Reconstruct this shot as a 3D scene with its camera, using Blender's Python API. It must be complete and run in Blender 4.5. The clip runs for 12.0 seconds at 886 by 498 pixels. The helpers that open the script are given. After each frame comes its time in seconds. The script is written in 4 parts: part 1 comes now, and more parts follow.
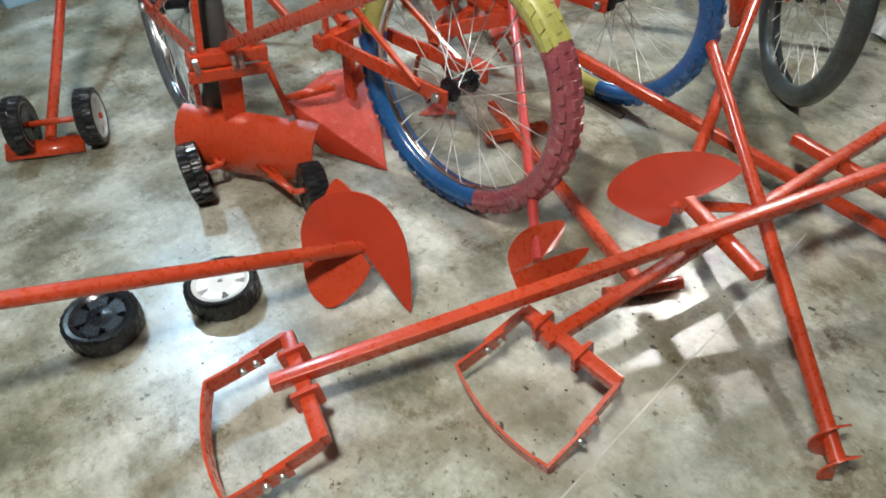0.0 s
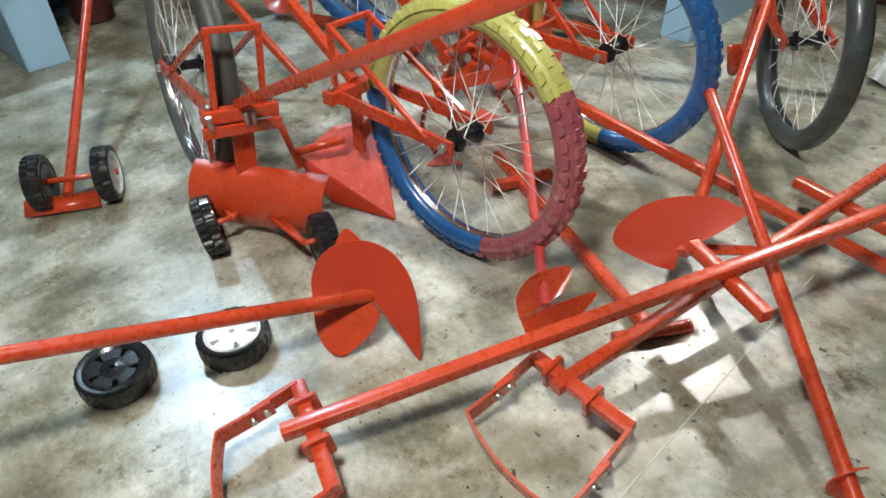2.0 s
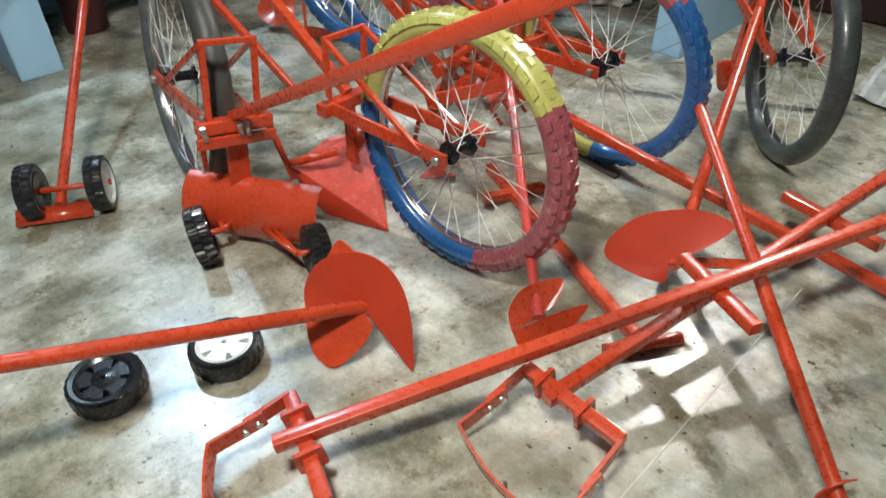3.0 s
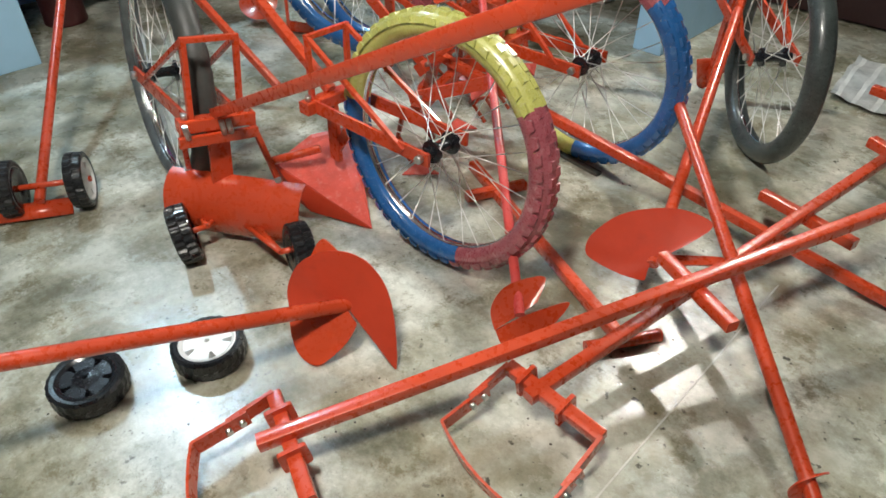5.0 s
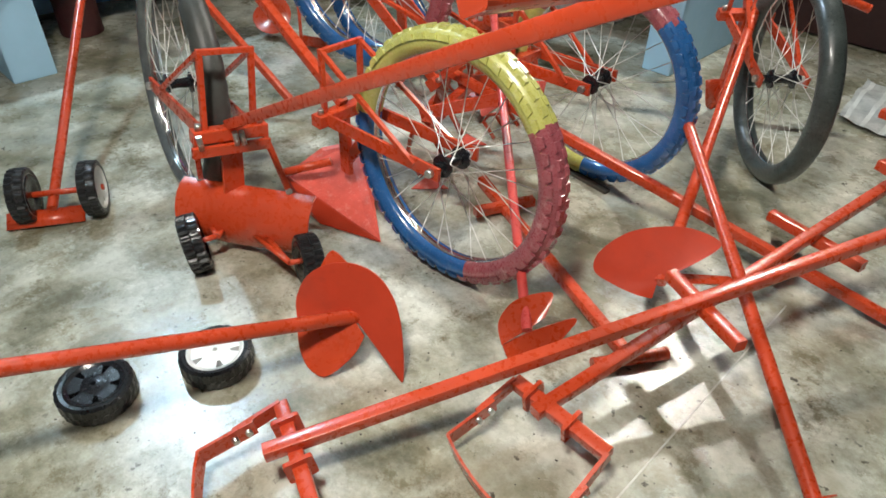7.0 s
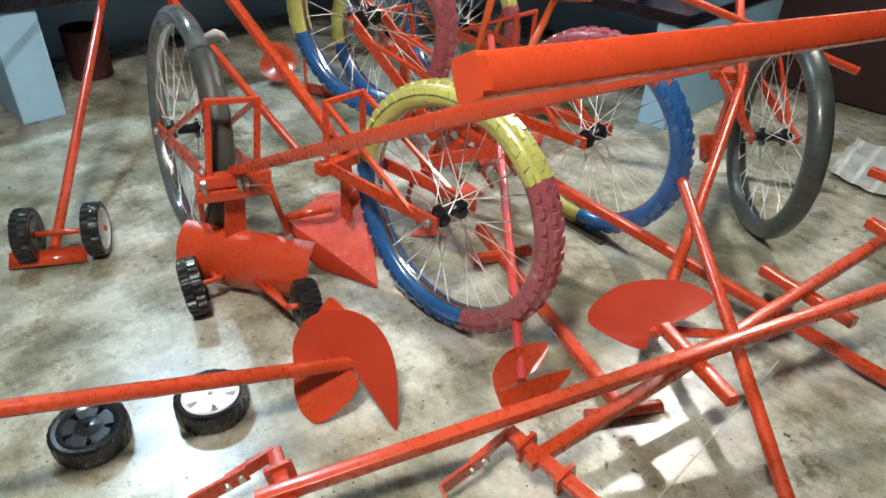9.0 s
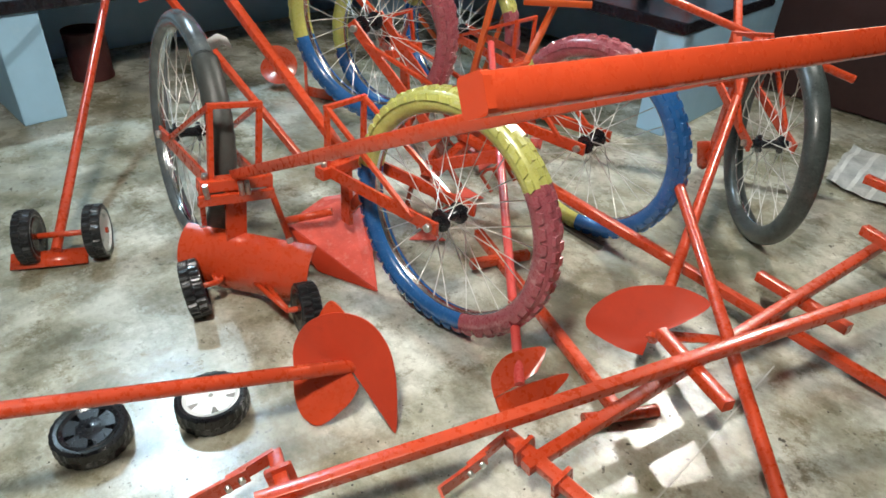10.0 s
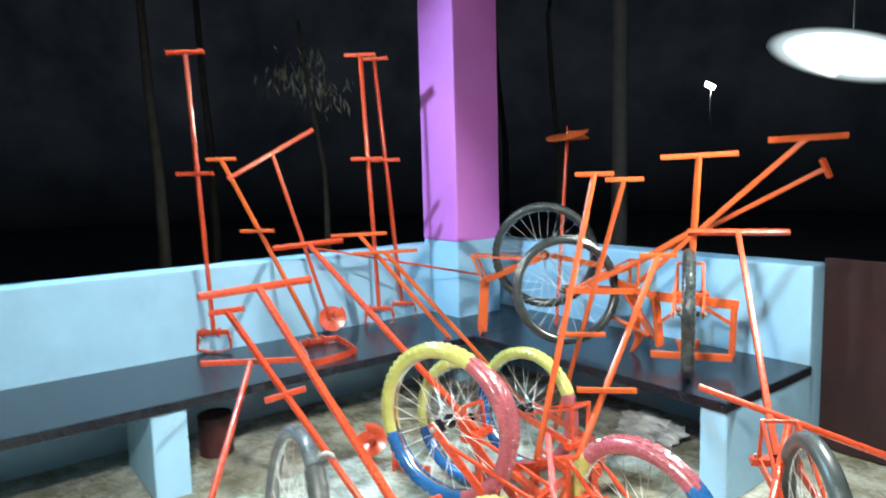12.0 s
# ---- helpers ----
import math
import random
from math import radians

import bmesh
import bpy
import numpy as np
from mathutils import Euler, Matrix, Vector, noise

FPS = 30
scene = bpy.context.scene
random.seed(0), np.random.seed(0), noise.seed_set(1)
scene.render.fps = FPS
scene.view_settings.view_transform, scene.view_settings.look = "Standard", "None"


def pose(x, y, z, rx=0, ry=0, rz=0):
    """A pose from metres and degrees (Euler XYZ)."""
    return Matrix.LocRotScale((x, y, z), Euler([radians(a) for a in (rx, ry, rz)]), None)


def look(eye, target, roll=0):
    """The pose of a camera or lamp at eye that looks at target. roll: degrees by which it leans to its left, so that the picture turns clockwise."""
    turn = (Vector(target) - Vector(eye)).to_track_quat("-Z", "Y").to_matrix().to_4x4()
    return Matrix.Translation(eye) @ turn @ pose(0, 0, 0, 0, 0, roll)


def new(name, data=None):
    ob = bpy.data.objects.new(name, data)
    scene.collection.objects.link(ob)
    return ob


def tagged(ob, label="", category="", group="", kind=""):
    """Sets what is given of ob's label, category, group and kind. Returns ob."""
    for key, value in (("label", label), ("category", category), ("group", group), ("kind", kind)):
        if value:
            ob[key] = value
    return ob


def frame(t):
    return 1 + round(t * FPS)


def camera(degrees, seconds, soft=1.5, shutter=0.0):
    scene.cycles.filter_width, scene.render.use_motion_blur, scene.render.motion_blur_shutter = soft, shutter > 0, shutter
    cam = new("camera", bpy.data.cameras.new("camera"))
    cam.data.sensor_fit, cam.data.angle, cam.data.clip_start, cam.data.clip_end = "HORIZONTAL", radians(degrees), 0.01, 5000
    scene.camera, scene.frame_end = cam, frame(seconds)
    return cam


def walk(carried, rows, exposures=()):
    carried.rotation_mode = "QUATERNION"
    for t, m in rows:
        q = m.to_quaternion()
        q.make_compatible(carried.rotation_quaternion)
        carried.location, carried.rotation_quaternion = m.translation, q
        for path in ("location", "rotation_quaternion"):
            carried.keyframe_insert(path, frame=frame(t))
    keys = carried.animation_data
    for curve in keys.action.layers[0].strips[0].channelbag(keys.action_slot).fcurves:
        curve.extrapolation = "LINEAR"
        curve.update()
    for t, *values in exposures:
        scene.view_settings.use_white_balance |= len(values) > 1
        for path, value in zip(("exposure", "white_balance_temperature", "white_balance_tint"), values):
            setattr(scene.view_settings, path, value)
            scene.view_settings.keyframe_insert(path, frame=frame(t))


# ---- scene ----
cam = camera(67.7, 12.0, 1.6, 0.5)
PATH = [
    (0, (1.308, 1.899, 1.002), (0.274, 2.91, -0.38), 0.0),
    (0.5, (1.312, 1.896, 0.998), (0.212, 2.922, -0.321), -1.1),
    (1, (1.313, 1.892, 1.003), (0.191, 2.946, -0.274), -1.1),
    (1.5, (1.315, 1.894, 1.007), (0.189, 2.965, -0.252), -1.2),
    (2, (1.32, 1.889, 1.01), (0.197, 2.951, -0.26), -1.6),
    (2.5, (1.32, 1.884, 1.011), (0.199, 2.967, -0.242), -1.0),
    (3, (1.322, 1.884, 1.016), (0.202, 2.979, -0.228), -0.7),
    (5, (1.323, 1.885, 1.031), (0.248, 3.005, -0.23), 0.4),
    (5.5, (1.308, 1.892, 1.014), (0.232, 3.019, -0.24), 1.2),
    (6, (1.32, 1.884, 1.033), (0.247, 2.986, -0.245), 0.9),
    (6.5, (1.322, 1.876, 1.032), (0.225, 2.993, -0.212), 0.9),
    (8.3, (1.327, 1.871, 1.045), (0.205, 3.03, -0.137), 1.8),
    (8.5, (1.328, 1.868, 1.051), (0.183, 3.045, -0.091), 2.1),
    (9, (1.33, 1.867, 1.056), (0.173, 3.054, -0.064), 2.4),
    (9.5, (1.333, 1.862, 1.062), (0.172, 3.054, -0.048), 2.4),
    (10, (1.333, 1.858, 1.067), (0.178, 3.052, -0.046), 2.9),
    (10.5, (1.337, 1.848, 1.093), (0.152, 3.046, 0.016), 4.1),
    (10.8, (1.385, 1.820, 1.182), (0.063, 2.919, 0.161), 0.5),
    (11, (1.420, 1.778, 1.250), (0.113, 2.964, 0.312), 2.0),
    (11.1, (1.430, 1.767, 1.292), (0.051, 2.95, 0.454), 1.2),
    (11.4, (1.475, 1.764, 1.384), (-0.016, 2.967, 0.843), 0.7),
    (11.5, (1.478, 1.774, 1.385), (-0.044, 2.963, 0.867), 0.6),
    (11.7, (1.519, 1.775, 1.393), (-0.014, 3.008, 1.037), -0.8),
    (12, (1.597, 1.707, 1.416), (0.026, 2.923, 1.192), -1.5),
]
EXPOSURES = [(0.0, -0.2, 6300, 10), (1.0, -0.1, 6350, 10), (3.0, -0.06, 6350, 10), (5.0, -0.08, 6450, 10), (9.0, 0.06, 6500, 10), (10.4, 0.1, 6450, 10), (11.4, 0.66, 5980, 4), (12.0, 1.18, 5920, 3)]
walk(cam, [(t, look(eye, target, roll)) for t, eye, target, roll in PATH], EXPOSURES)

# ---- night sky, the lamps under the roof and an unseen fill ----
world = bpy.data.worlds.new("night")
scene.world = world
world.use_nodes = True
world.node_tree.nodes["Background"].inputs["Color"].default_value = (0.10, 0.16, 0.30, 1)
world.node_tree.nodes["Background"].inputs["Strength"].default_value = 0.035


def area_lamp(name, at, aim, watts, wide, colour):
    data = bpy.data.lights.new(name, "AREA")
    data.shape, data.size, data.energy, data.color = "DISK", wide, watts, colour
    ob = new(name, data)
    ob.matrix_world = look(at, aim)
    return ob


FLOOD_AT, FLOOD_AIM = Vector((0.48, 4.60, 1.84)), Vector((-0.5, 2.5, 0.5))
area_lamp("lamp_outside", (-2.03, 2.84, 2.75), (-0.1, 2.9, 0.0), 53, 0.14, (0.60, 0.84, 1.0))
area_lamp("lamp_flood", FLOOD_AT + (FLOOD_AIM - FLOOD_AT).normalized() * 0.07, FLOOD_AIM, 40, 0.09, (1.0, 0.97, 0.88))
# unseen fill added near the camera to brighten tool fronts and the middle
area_lamp("lamp_fill", (1.0, 1.72, 2.2), (0.70, 2.65, 0.0), 52, 0.30, (1.0, 0.95, 0.86))


# ---- materials ----
def base_material(name, rough, metal=0.0):
    m = bpy.data.materials.new(name)
    m.use_nodes = True
    b = m.node_tree.nodes["Principled BSDF"]
    b.inputs["Roughness"].default_value = rough
    b.inputs["Metallic"].default_value = metal
    return m, m.node_tree, b


def noise_node(tree, scale, detail=5.0, rough=0.6):
    co = tree.nodes.new("ShaderNodeTexCoord")
    n = tree.nodes.new("ShaderNodeTexNoise")
    n.inputs["Scale"].default_value, n.inputs["Detail"].default_value, n.inputs["Roughness"].default_value = scale, detail, rough
    tree.links.new(co.outputs["Object"], n.inputs["Vector"])
    return n


def ramp_node(tree, source, stops):
    r = tree.nodes.new("ShaderNodeValToRGB")
    el = r.color_ramp.elements
    while len(el) < len(stops):
        el.new(0.5)
    for e, (at, c) in zip(el, stops):
        e.position, e.color = at, (c if len(c) == 4 else (*c, 1))
    tree.links.new(source, r.inputs["Fac"])
    return r


def mix_node(tree, fac, a, b, mode="MIX"):
    x = tree.nodes.new("ShaderNodeMix")
    x.data_type, x.blend_type = "RGBA", mode
    for socket, value in ((x.inputs[0], fac), (x.inputs[6], a), (x.inputs[7], b)):
        if isinstance(value, (float, int)):
            socket.default_value = value
        elif isinstance(value, tuple):
            socket.default_value = (*value, 1)
        else:
            tree.links.new(value, socket)
    return x.outputs[2]


def bump_node(tree, b, source, strength, distance):
    n = tree.nodes.new("ShaderNodeBump")
    n.inputs["Strength"].default_value, n.inputs["Distance"].default_value = strength, distance
    tree.links.new(source, n.inputs["Height"])
    tree.links.new(n.outputs["Normal"], b.inputs["Normal"])


def painted(name, colour, rough=0.35, vary=0.18, grime=(0.1, 0.07, 0.05), grime_amount=0.25, scale=9.0, bump=0.12, coat=0.0, metal=0.0):
    m, tree, b = base_material(name, rough, metal)
    big, fine = noise_node(tree, scale), noise_node(tree, scale * 14, 4)
    dark = tuple(c * (1 - vary) for c in colour)
    light = tuple(min(1.0, c * (1 + vary)) for c in colour)
    tone = ramp_node(tree, big.outputs["Fac"], [(0.3, dark), (0.7, light)])
    spots = ramp_node(tree, noise_node(tree, scale * 3.1, 8, 0.7).outputs["Fac"], [(0.56, (0, 0, 0)), (0.78, (grime_amount,) * 3)])
    tree.links.new(mix_node(tree, spots.outputs["Color"], tone.outputs["Color"], grime), b.inputs["Base Color"])
    r = ramp_node(tree, fine.outputs["Fac"], [(0.25, (rough * 0.7,) * 3), (0.8, (min(1, rough * 1.5),) * 3)])
    tree.links.new(r.outputs["Color"], b.inputs["Roughness"])
    bump_node(tree, b, fine.outputs["Fac"], bump, 0.002)
    b.inputs["Coat Weight"].default_value = coat
    b.inputs["Coat Roughness"].default_value = 0.12
    return m


RED = painted("red_enamel", (0.55, 0.060, 0.018), 0.28, 0.16, (0.36, 0.032, 0.012), 0.3, 5, 0.14, 0.4)
# copy of the red enamel, its overexposed orange put into the colour
OVEREXPOSED_RED = painted("overexposed_red_enamel", (0.60, 0.098, 0.018), 0.34, 0.14, (0.34, 0.05, 0.014), 0.35, 5, 0.14, 0.35)
DULL_RED = painted("dull_red_enamel", (0.53, 0.048, 0.017), 0.42, 0.14, (0.27, 0.022, 0.012), 0.35, 5, 0.14)
SMALL_RUBBER = painted("small_wheel_rubber", (0.012, 0.013, 0.015), 0.3, 0.25, (0.06, 0.06, 0.055), 0.3, 20, 0.2, 0.2)
POLE_GREY = painted("weathered_pole_concrete", (0.28, 0.28, 0.27), 0.9, 0.15)
# pale, barely metallic base stands in for lamp reflections on bare spokes
SPOKE_STEEL = painted("spoke_steel_painted_shine", (0.78, 0.77, 0.73), 0.32, 0.1, (0.4, 0.36, 0.3), 0.3, 25, 0.05, 0.3, 0.35)
PINK_STEEL = painted("faded_red_enamel", (0.62, 0.07, 0.06), 0.3, 0.15, (0.3, 0.05, 0.04), 0.3, 7, 0.25, 0.4)
RUBBER = painted("black_rubber", (0.028, 0.031, 0.032), 0.28, 0.35, (0.16, 0.16, 0.15), 0.5, 20, 0.3, 0.5)
DUSTY_RUBBER = painted("dusty_rubber", (0.030, 0.036, 0.036), 0.22, 0.35, (0.24, 0.25, 0.24), 0.5, 26, 0.35, 0.6)
GREY_RUBBER = painted("dusty_grey_green_rubber", (0.050, 0.062, 0.060), 0.30, 0.35, (0.20, 0.23, 0.22), 0.6, 22, 0.3, 0.35)
# worn pink enamel, paled further to paint the lamp glare on the share
FADED_GLARE_RED = painted("faded_glare_enamel", (0.60, 0.10, 0.075), 0.22, 0.25, (0.72, 0.36, 0.31), 0.7, 11, 0.2, 0.6)
WORN_RUBBER = painted("grey_worn_rubber", (0.10, 0.115, 0.12), 0.16, 0.35, (0.34, 0.34, 0.32), 0.7, 16, 0.3, 0.6)
YELLOW = painted("yellow_tyre_paint", (0.47, 0.47, 0.13), 0.28, 0.2, (0.62, 0.61, 0.45), 0.8, 14, 0.3, 0.6)
PINK = painted("crimson_tyre_paint", (0.34, 0.085, 0.105), 0.28, 0.25, (0.58, 0.36, 0.37), 0.9, 14, 0.3, 0.6)
BLUE = painted("blue_tyre_paint", (0.022, 0.115, 0.33), 0.22, 0.25, (0.12, 0.26, 0.42), 0.6, 14, 0.3, 0.6)
CHROME = painted("chromed_rim", (0.72, 0.74, 0.76), 0.16, 0.1, (0.3, 0.28, 0.25), 0.5, 18, 0.1, 0, 1.0)
STEEL = painted("zinc_steel", (0.62, 0.62, 0.6), 0.3, 0.12, (0.3, 0.25, 0.2), 0.4, 25, 0.1, 0, 1.0)
BLACK_PLASTIC = painted("black_plastic", (0.012, 0.013, 0.016), 0.22, 0.2, (0.05, 0.05, 0.05), 0.2, 12, 0.06)
WHITE_PLASTIC = painted("white_plastic", (0.78, 0.79, 0.78), 0.35, 0.05, (0.4, 0.38, 0.33), 0.3, 12, 0.05)
BLUE_WALL = painted("pale_blue_wall_paint", (0.36, 0.60, 0.80), 0.55, 0.11, (0.52, 0.70, 0.82), 0.5, 2.2, 0.2)
MAGENTA = painted("magenta_wall_paint", (0.62, 0.19, 0.66), 0.6, 0.06, (0.5, 0.16, 0.5), 0.3, 2.0, 0.2)
GRANITE = painted("black_granite", (0.010, 0.012, 0.018), 0.24, 0.5, (0.035, 0.042, 0.06), 0.5, 30, 0.04)
MAROON = painted("dark_maroon_sheet", (0.028, 0.008, 0.008), 0.45, 0.3, (0.05, 0.03, 0.03), 0.4, 3, 0.15)
PLASTER = painted("plaster", (0.34, 0.34, 0.32), 0.8, 0.06)
CLOTH = painted("grey_striped_cloth", (0.42, 0.44, 0.43), 0.9, 0.3, (0.15, 0.17, 0.2), 0.7, 14, 0.3)
POLYTHENE = painted("clear_polythene", (0.6, 0.62, 0.62), 0.25, 0.1, (0.4, 0.42, 0.42), 0.4, 20, 0.3)
BARK = painted("pale_bark", (0.075, 0.068, 0.055), 0.9, 0.3, (0.05, 0.045, 0.04), 0.6, 6, 0.5)
LEAF = painted("dusty_leaf", (0.36, 0.36, 0.27), 0.7, 0.3, (0.5, 0.48, 0.4), 0.5, 8, 0.1)
SOIL = painted("dark_soil", (0.05, 0.042, 0.035), 0.95, 0.3, (0.02, 0.02, 0.02), 0.5, 1.5, 0.5)


def concrete():
    m, tree, b = base_material("stained_concrete", 0.4)
    clouds = ramp_node(tree, noise_node(tree, 2.1, 9, 0.68).outputs["Fac"], [(0.36, (0.22, 0.21, 0.145)), (0.46, (0.40, 0.39, 0.31)), (0.56, (0.55, 0.555, 0.49)), (0.68, (0.66, 0.67, 0.61))])
    trowel = ramp_node(tree, noise_node(tree, 8.5, 12, 0.78).outputs["Fac"], [(0.38, (0.48, 0.47, 0.41)), (0.58, (1.15, 1.15, 1.13))])
    c = mix_node(tree, 0.85, clouds.outputs["Color"], trowel.outputs["Color"], "MULTIPLY")
    stains = ramp_node(tree, noise_node(tree, 4.6, 13, 0.82).outputs["Fac"], [(0.545, (0, 0, 0)), (0.61, (0.8, 0.8, 0.8))])
    c = mix_node(tree, stains.outputs["Color"], c, (0.16, 0.135, 0.075))
    smears = ramp_node(tree, noise_node(tree, 1.3, 6, 0.7).outputs["Fac"], [(0.52, (0, 0, 0)), (0.62, (0.45, 0.45, 0.45))])
    c = mix_node(tree, smears.outputs["Color"], c, (0.22, 0.21, 0.13))
    specks = ramp_node(tree, noise_node(tree, 42, 6, 0.6).outputs["Fac"], [(0.615, (0, 0, 0)), (0.66, (0.9, 0.9, 0.9))])
    patches = ramp_node(tree, noise_node(tree, 2.6, 4, 0.6).outputs["Fac"], [(0.45, (0, 0, 0)), (0.58, (1, 1, 1))])
    spk = mix_node(tree, 1.0, specks.outputs["Color"], patches.outputs["Color"], "MULTIPLY")
    c = mix_node(tree, spk, c, (0.05, 0.045, 0.035))
    tree.links.new(c, b.inputs["Base Color"])
    r = ramp_node(tree, noise_node(tree, 5.0, 8, 0.7).outputs["Fac"], [(0.3, (0.17, 0.17, 0.17)), (0.72, (0.36, 0.36, 0.36))])
    tree.links.new(r.outputs["Color"], b.inputs["Roughness"])
    b.inputs["Specular IOR Level"].default_value = 0.8
    bump_node(tree, b, noise_node(tree, 22, 8, 0.7).outputs["Fac"], 0.16, 0.006)
    return m


CONCRETE = concrete()


# ---- building helpers ----
def thing(name, at, label, category, group=""):
    ob = new(name)
    ob.empty_display_size = 0.1
    ob.location = at
    return tagged(ob, label, category, group)


def root_of(ob):
    while ob.parent:
        ob = ob.parent
    return ob


def part(name, bm, material, parent, label=""):
    """One mesh under a thing or a part; the bmesh is in world places."""
    bmesh.ops.recalc_face_normals(bm, faces=bm.faces)
    me = bpy.data.meshes.new(name)
    if parent is not None:
        bm.transform(Matrix.Translation(-Vector(root_of(parent).location)))
    bm.to_mesh(me)
    bm.free()
    for m in material if isinstance(material, (list, tuple)) else [material]:
        me.materials.append(m)
    ob = new(name, me)
    if parent is not None:
        ob.parent = parent
    return tagged(ob, label) if label else ob


def smooth(ob, angle=40):
    ob.data.set_sharp_from_angle(angle=radians(angle))
    return ob


def axes(p, q, up=None):
    d = (Vector(q) - Vector(p)).normalized()
    up = Vector(up) if up is not None else Vector((0, 0, 1))
    if abs(d.dot(up.normalized())) > 0.98:
        up = Vector((1, 0, 0))
    side = d.cross(up).normalized()
    return d, side, side.cross(d)


def extrude_section(bm, rings, closed=False, mat=0, flat=False):
    """Skins rings of places; caps the ends of an open run."""
    made = [[bm.verts.new(p) for p in ring] for ring in rings]
    pairs = list(zip(made, made[1:])) + ([(made[-1], made[0])] if closed else [])
    n = len(made[0])
    for a, b in pairs:
        for i in range(n):
            f = bm.faces.new((a[i], a[(i + 1) % n], b[(i + 1) % n], b[i]))
            f.smooth, f.material_index = not flat, mat
    if not closed:
        bm.faces.new(made[0]).material_index = mat
        bm.faces.new(made[-1][::-1]).material_index = mat
    return made


def bar(bm, p, q, w, h=None, up=None, chamfer=0.11):
    """A box section from p to q with rounded corners; w across, h along up."""
    h = h or w
    d, s, u = axes(p, q, up)
    c = chamfer * min(w, h)
    x, y = w / 2, h / 2
    outline = [(x, y - c), (x - c * 0.3, y - c * 0.3), (x - c, y), (c - x, y), (c * 0.3 - x, y - c * 0.3), (-x, y - c), (-x, c - y), (c * 0.3 - x, c * 0.3 - y), (c - x, -y), (x - c, -y), (x - c * 0.3, c * 0.3 - y), (x, c - y)]
    extrude_section(bm, [[Vector(at) + a * s + b * u for a, b in outline] for at in (p, q)], flat=True)
    return bm


def pipe(bm, p, q, r, n=12, r2=None):
    d, s, u = axes(p, q)
    turns = [2 * math.pi * i / n for i in range(n)]
    extrude_section(bm, [[Vector(at) + rr * (math.cos(a) * s + math.sin(a) * u) for a in turns] for at, rr in ((p, r), (q, r2 if r2 is not None else r))])
    return bm


def sweep(bm, points, r, n=10):
    """A bent rod through the points."""
    pts = [Vector(p) for p in points]
    rings = []
    _, s, u = axes(pts[0], pts[1])
    for i, p in enumerate(pts):
        d = (pts[min(i + 1, len(pts) - 1)] - pts[max(i - 1, 0)]).normalized()
        s = (s - d * s.dot(d)).normalized()
        u = d.cross(s)
        rings.append([p + r * (math.cos(2 * math.pi * k / n) * s + math.sin(2 * math.pi * k / n) * u) for k in range(n)])
    extrude_section(bm, rings)
    return bm


def strip(bm, points, across, thick):
    """A flat strap along points, with its width vectors (one a point) and a thickness."""
    rings = []
    pts = [Vector(p) for p in points]
    for i, p in enumerate(pts):
        d = (pts[min(i + 1, len(pts) - 1)] - pts[max(i - 1, 0)]).normalized()
        w = Vector(across[i] if isinstance(across[0], (tuple, Vector)) else across)
        t = d.cross(w).normalized() * thick / 2
        rings.append([p + w / 2 + t, p - w / 2 + t, p - w / 2 - t, p + w / 2 - t])
    extrude_section(bm, rings)
    return bm


def box(bm, lo, hi, bevel=0.0):
    x0, y0, z0 = lo
    x1, y1, z1 = hi
    made = bmesh.ops.create_cube(bm, size=1.0, matrix=Matrix.Translation(((x0 + x1) / 2, (y0 + y1) / 2, (z0 + z1) / 2)) @ Matrix.Diagonal((x1 - x0, y1 - y0, z1 - z0, 1)))
    if bevel:
        edges = list({e for v in made["verts"] for e in v.link_edges})
        bmesh.ops.bevel(bm, geom=edges, offset=bevel, segments=2, affect="EDGES", profile=0.6)
    return bm


def bolt(bm, at, way, r=0.006, long=0.012):
    d = Vector(way).normalized()
    pipe(bm, Vector(at), Vector(at) + d * long, r, 6)
    return bm


def solid(name, lo, hi, material, label, bevel=0.0, category=""):
    bm = bmesh.new()
    box(bm, lo, hi, bevel)
    ob = part(name, bm, material, None)
    return tagged(ob, label, category or name.rsplit("_", 1)[0].replace("_", " "), kind="structure")


# ---- the setting ----
WX, WY, TOP, SEAT = -2.12, 5.01, 0.935, 0.45

bm = bmesh.new()
bmesh.ops.create_grid(bm, x_segments=8, y_segments=8, size=1, matrix=Matrix.Translation((1.2, 2.2, 0)) @ Matrix.Diagonal((3.7, 3.15, 1, 1)))
tagged(part("floor", bm, CONCRETE, None), "stained grey-beige trowelled concrete floor, slightly glossy", "floor", kind="structure")
bm = bmesh.new()
bmesh.ops.create_grid(bm, x_segments=2, y_segments=2, size=200, matrix=Matrix.Translation((0, 0, -0.35)))
tagged(part("ground", bm, SOIL, None), "dark bare soil outside at night", "ground", kind="structure")
solid("wall_west", (WX - 0.14, -0.9, -0.35), (WX, WY + 0.2, TOP), BLUE_WALL, "low pale blue painted parapet wall", 0.012)
solid("wall_north", (WX + 0.003, WY, -0.35), (0.212, WY + 0.2, TOP - 0.002), BLUE_WALL, "low pale blue painted parapet wall", 0.012)
solid("column_1", (-2.19, 4.47, 0.0), (-1.815, 4.855, TOP + 0.03), BLUE_WALL, "pale blue painted foot of a square column", 0.012, "column")
solid("column_2", (-2.192, 4.468, TOP + 0.03), (-1.813, 4.857, 3.0), MAGENTA, "square column painted bright magenta pink", 0.012, "column")
solid("bench_west", (WX + 0.002, -0.9, SEAT - 0.045), (-1.37, WY - 0.002, SEAT), GRANITE, "long polished black granite bench slab on blue piers", 0.006, "bench")
